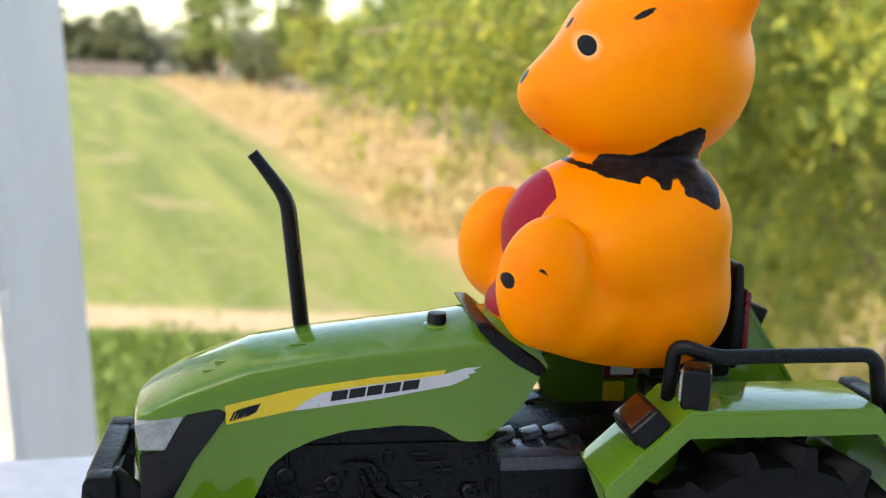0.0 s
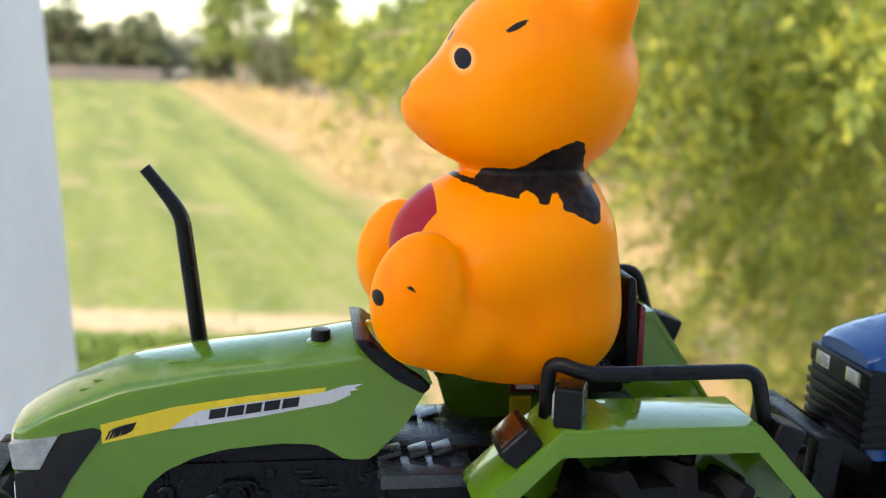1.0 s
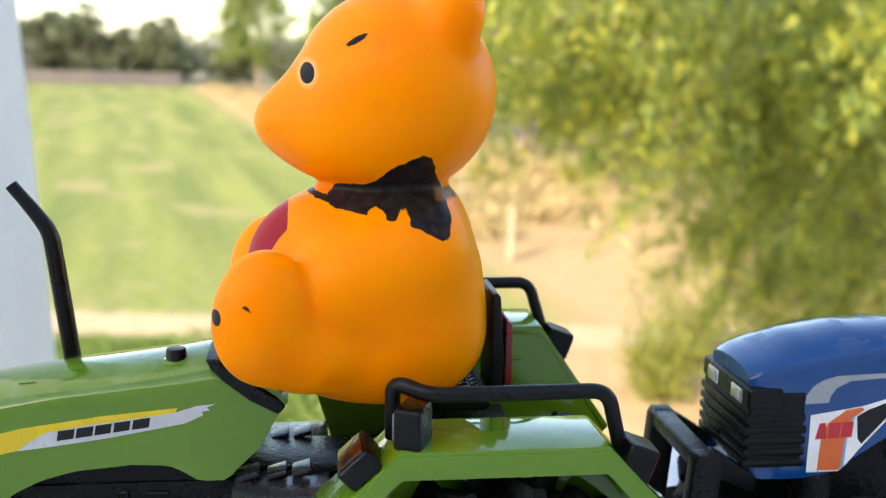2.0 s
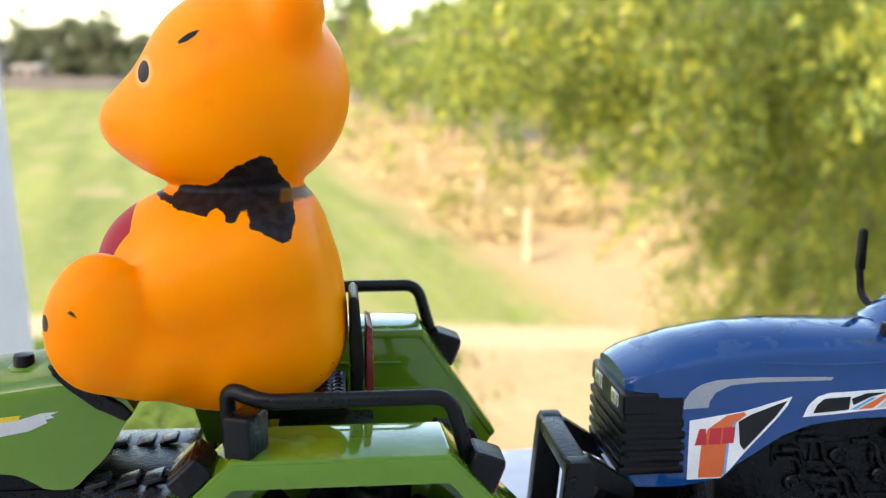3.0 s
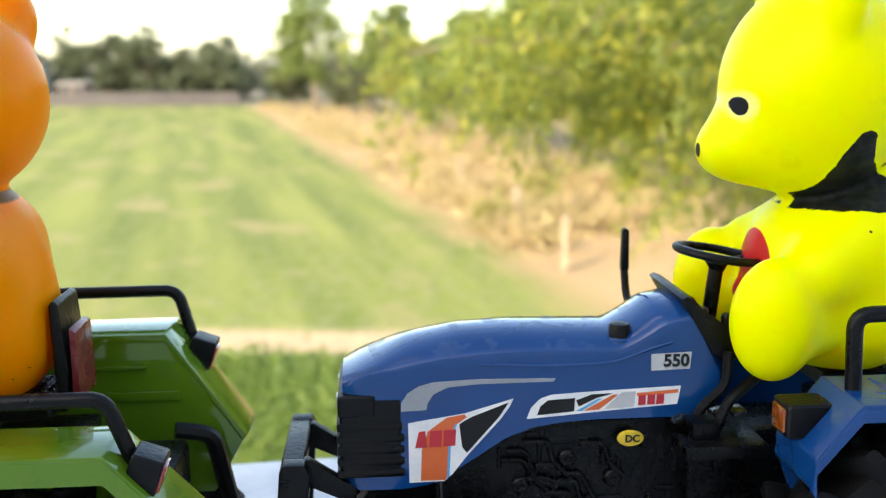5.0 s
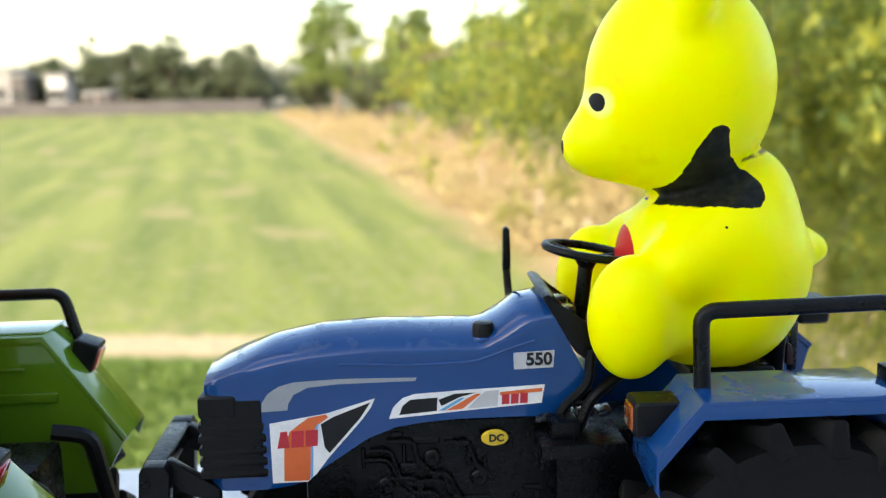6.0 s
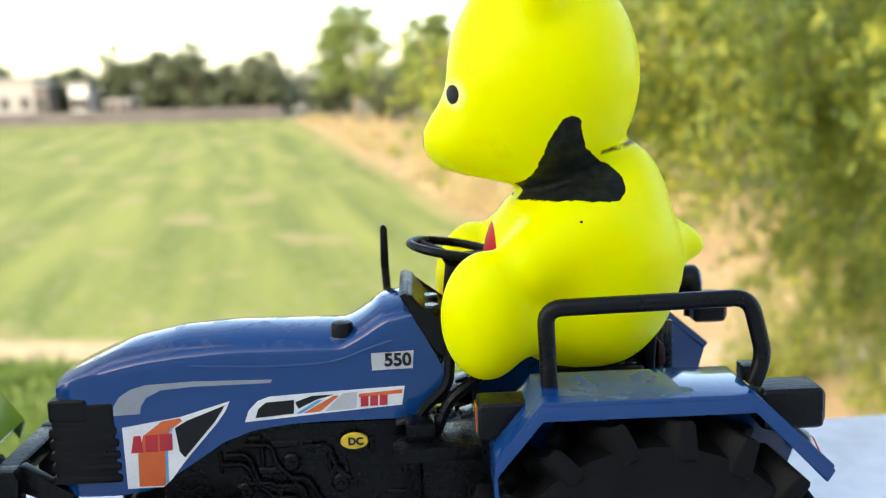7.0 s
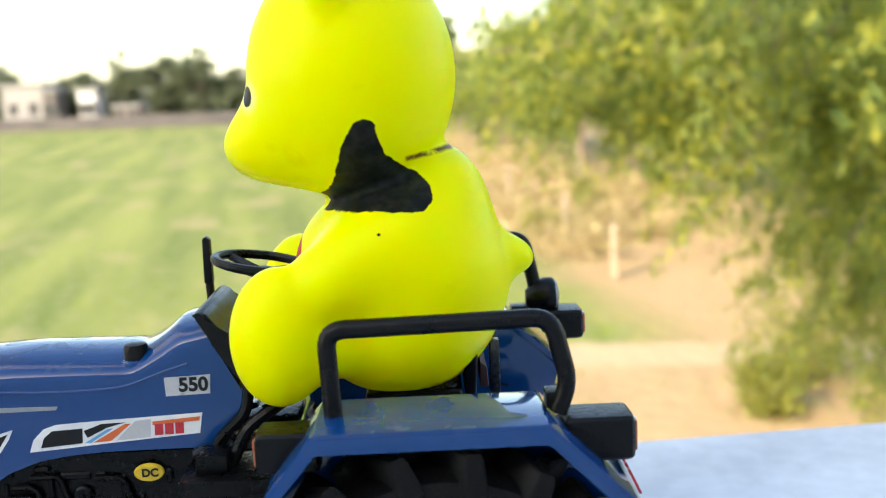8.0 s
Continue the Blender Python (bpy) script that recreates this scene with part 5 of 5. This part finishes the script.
orange_paint = {
    "bow": lambda p: np.minimum(np.maximum(np.maximum(-oval(flank(p), (60.6, 132.4), (1.3, 1.3)), -oval(flank(p), (65.2, 131.2), (0.8, 1.7), -15)), only_outer(poly_distance(flank(p), [(51.0, 135.8), (53.2, 138.3), (59.0, 138.4), (64.0, 142.4), (69.2, 144.8), (71.3, 144.0), (72.8, 140.0), (74.6, 137.2), (75.3, 132.5), (74.6, 128.4), (72.6, 128.0), (68.3, 130.2), (61.0, 132.0), (55.5, 132.6), (51.6, 133.4)]), p, 4.0)) + 0.5,
                                strap_line(p, 138.6, -0.28, 38, 55, 1.0) + 0.5),
    "strap": lambda p: strap_line(p, 136.2, -0.07, 72, 95, 1.0),
    "eye": lambda p: np.minimum.reduce([oval(flank(p), (47.9, 158.7), (1.35, 2.0)), oval(flank(p), (56.8, 164.8), (2.3, 0.55), 30), np.linalg.norm(p - np.array([37.2, 0, 152.9]), axis=1) - 2.3,
                                        np.maximum(oval(flank(p), (31.6, 115.6), (1.0, 1.5)), p[:, 1] + 8), only_outer(oval(flank(p), (37.2, 118.0), (1.1, 0.4), -35), p, 20),
                                        oval(flank(p), (81.5, 103.0), (0.25, 0.3)), np.linalg.norm((p - np.array([46.9, -1.5, 163.0])) / np.array([1.0, 1.0, 1.7]), axis=1) - 1.0, oval(flank(p), (79.2, 101.5), (0.2, 0.3)), oval(flank(p), (60.3, 141.0), (0.22, 0.22))]),
    "halo": lambda p: oval(flank(p), (47.9, 158.7), (1.7, 2.4)),
    "vest": lambda p: np.maximum(np.maximum(np.abs(p[:, 1]) - 10.0, p[:, 0] - 44.0), np.maximum(p[:, 2] - 133.6, 104 - p[:, 2])),
    "mouth": lambda p: np.linalg.norm(p - np.array([43.0, -2.0, 141.0]), axis=1) - 1.4,
}
yellow_paint = {
    "bow": lambda p: np.minimum(only_outer(poly_distance(flank(p), [(78.4, 132.4), (80.6, 129.4), (85.4, 129.9), (89.4, 130.2), (96.5, 130.2), (100.6, 129.6), (102.9, 132.2), (102.4, 135.2), (99.9, 137.3), (96.8, 139.3), (94.5, 141.5), (93.6, 144.0), (93.2, 146.9), (91.2, 148.1), (89.2, 147.5), (87.6, 145.4), (86.2, 142.9), (85.2, 139.6), (84.2, 136.9), (82.6, 134.6)]), p, 4.0) + 0.5,
                                strap_line(p, 134.2, -0.22, 66, 82, 0.8) + 0.4),
    "strap": lambda p: strap_line(p, 139.6, 0.16, 97.5, 125, 0.75) + 0.3,
    "eye": lambda p: np.minimum.reduce([oval(flank(p), (69.0, 151.9), (1.15, 1.9)), np.linalg.norm(p - np.array([62.2, 0, 142.3]), axis=1) - 1.8, only_outer(oval(flank(p), (92.4, 127.1), (0.4, 0.3)), p, 8)]),
    "halo": lambda p: oval(flank(p), (69.3, 151.9), (2.0, 2.8)),
    "vest": lambda p: np.maximum(np.sqrt((p[:, 1] / 9.5) ** 2 + ((p[:, 2] - 114) / 11.0) ** 2) * 9.5 - 9.5, p[:, 0] - 86),
    "mouth": lambda p: np.linalg.norm(p - np.array([70.6, 0, 134.2]), axis=1) - 1.7,
}
bear((-0.01096, 0.20635), orange_shape, (26, -32, 89), (92, 32, 186), orange_paint,
     bear_material("orange_vinyl", (1.0, 0.295, 0.001), (1.0, 0.245, 0.001), (1.0, 0.50, 0.22), (0.30, 0.012, 0.03), (0.012, 0.009, 0.009)),
     "orange vinyl toy bear with black bow sitting on the green tractor", 95.4)
bear((0.14304, 0.23735), yellow_shape, (56, -32, 90), (126, 32, 186), yellow_paint,
     bear_material("yellow_vinyl", (0.99, 0.97, 0.005), (0.95, 0.95, 0.004), (0.97, 0.96, 0.26), (0.55, 0.02, 0.02), (0.010, 0.011, 0.009)),
     "fluorescent yellow vinyl toy bear with black bow on the blue tractor", 95.9)
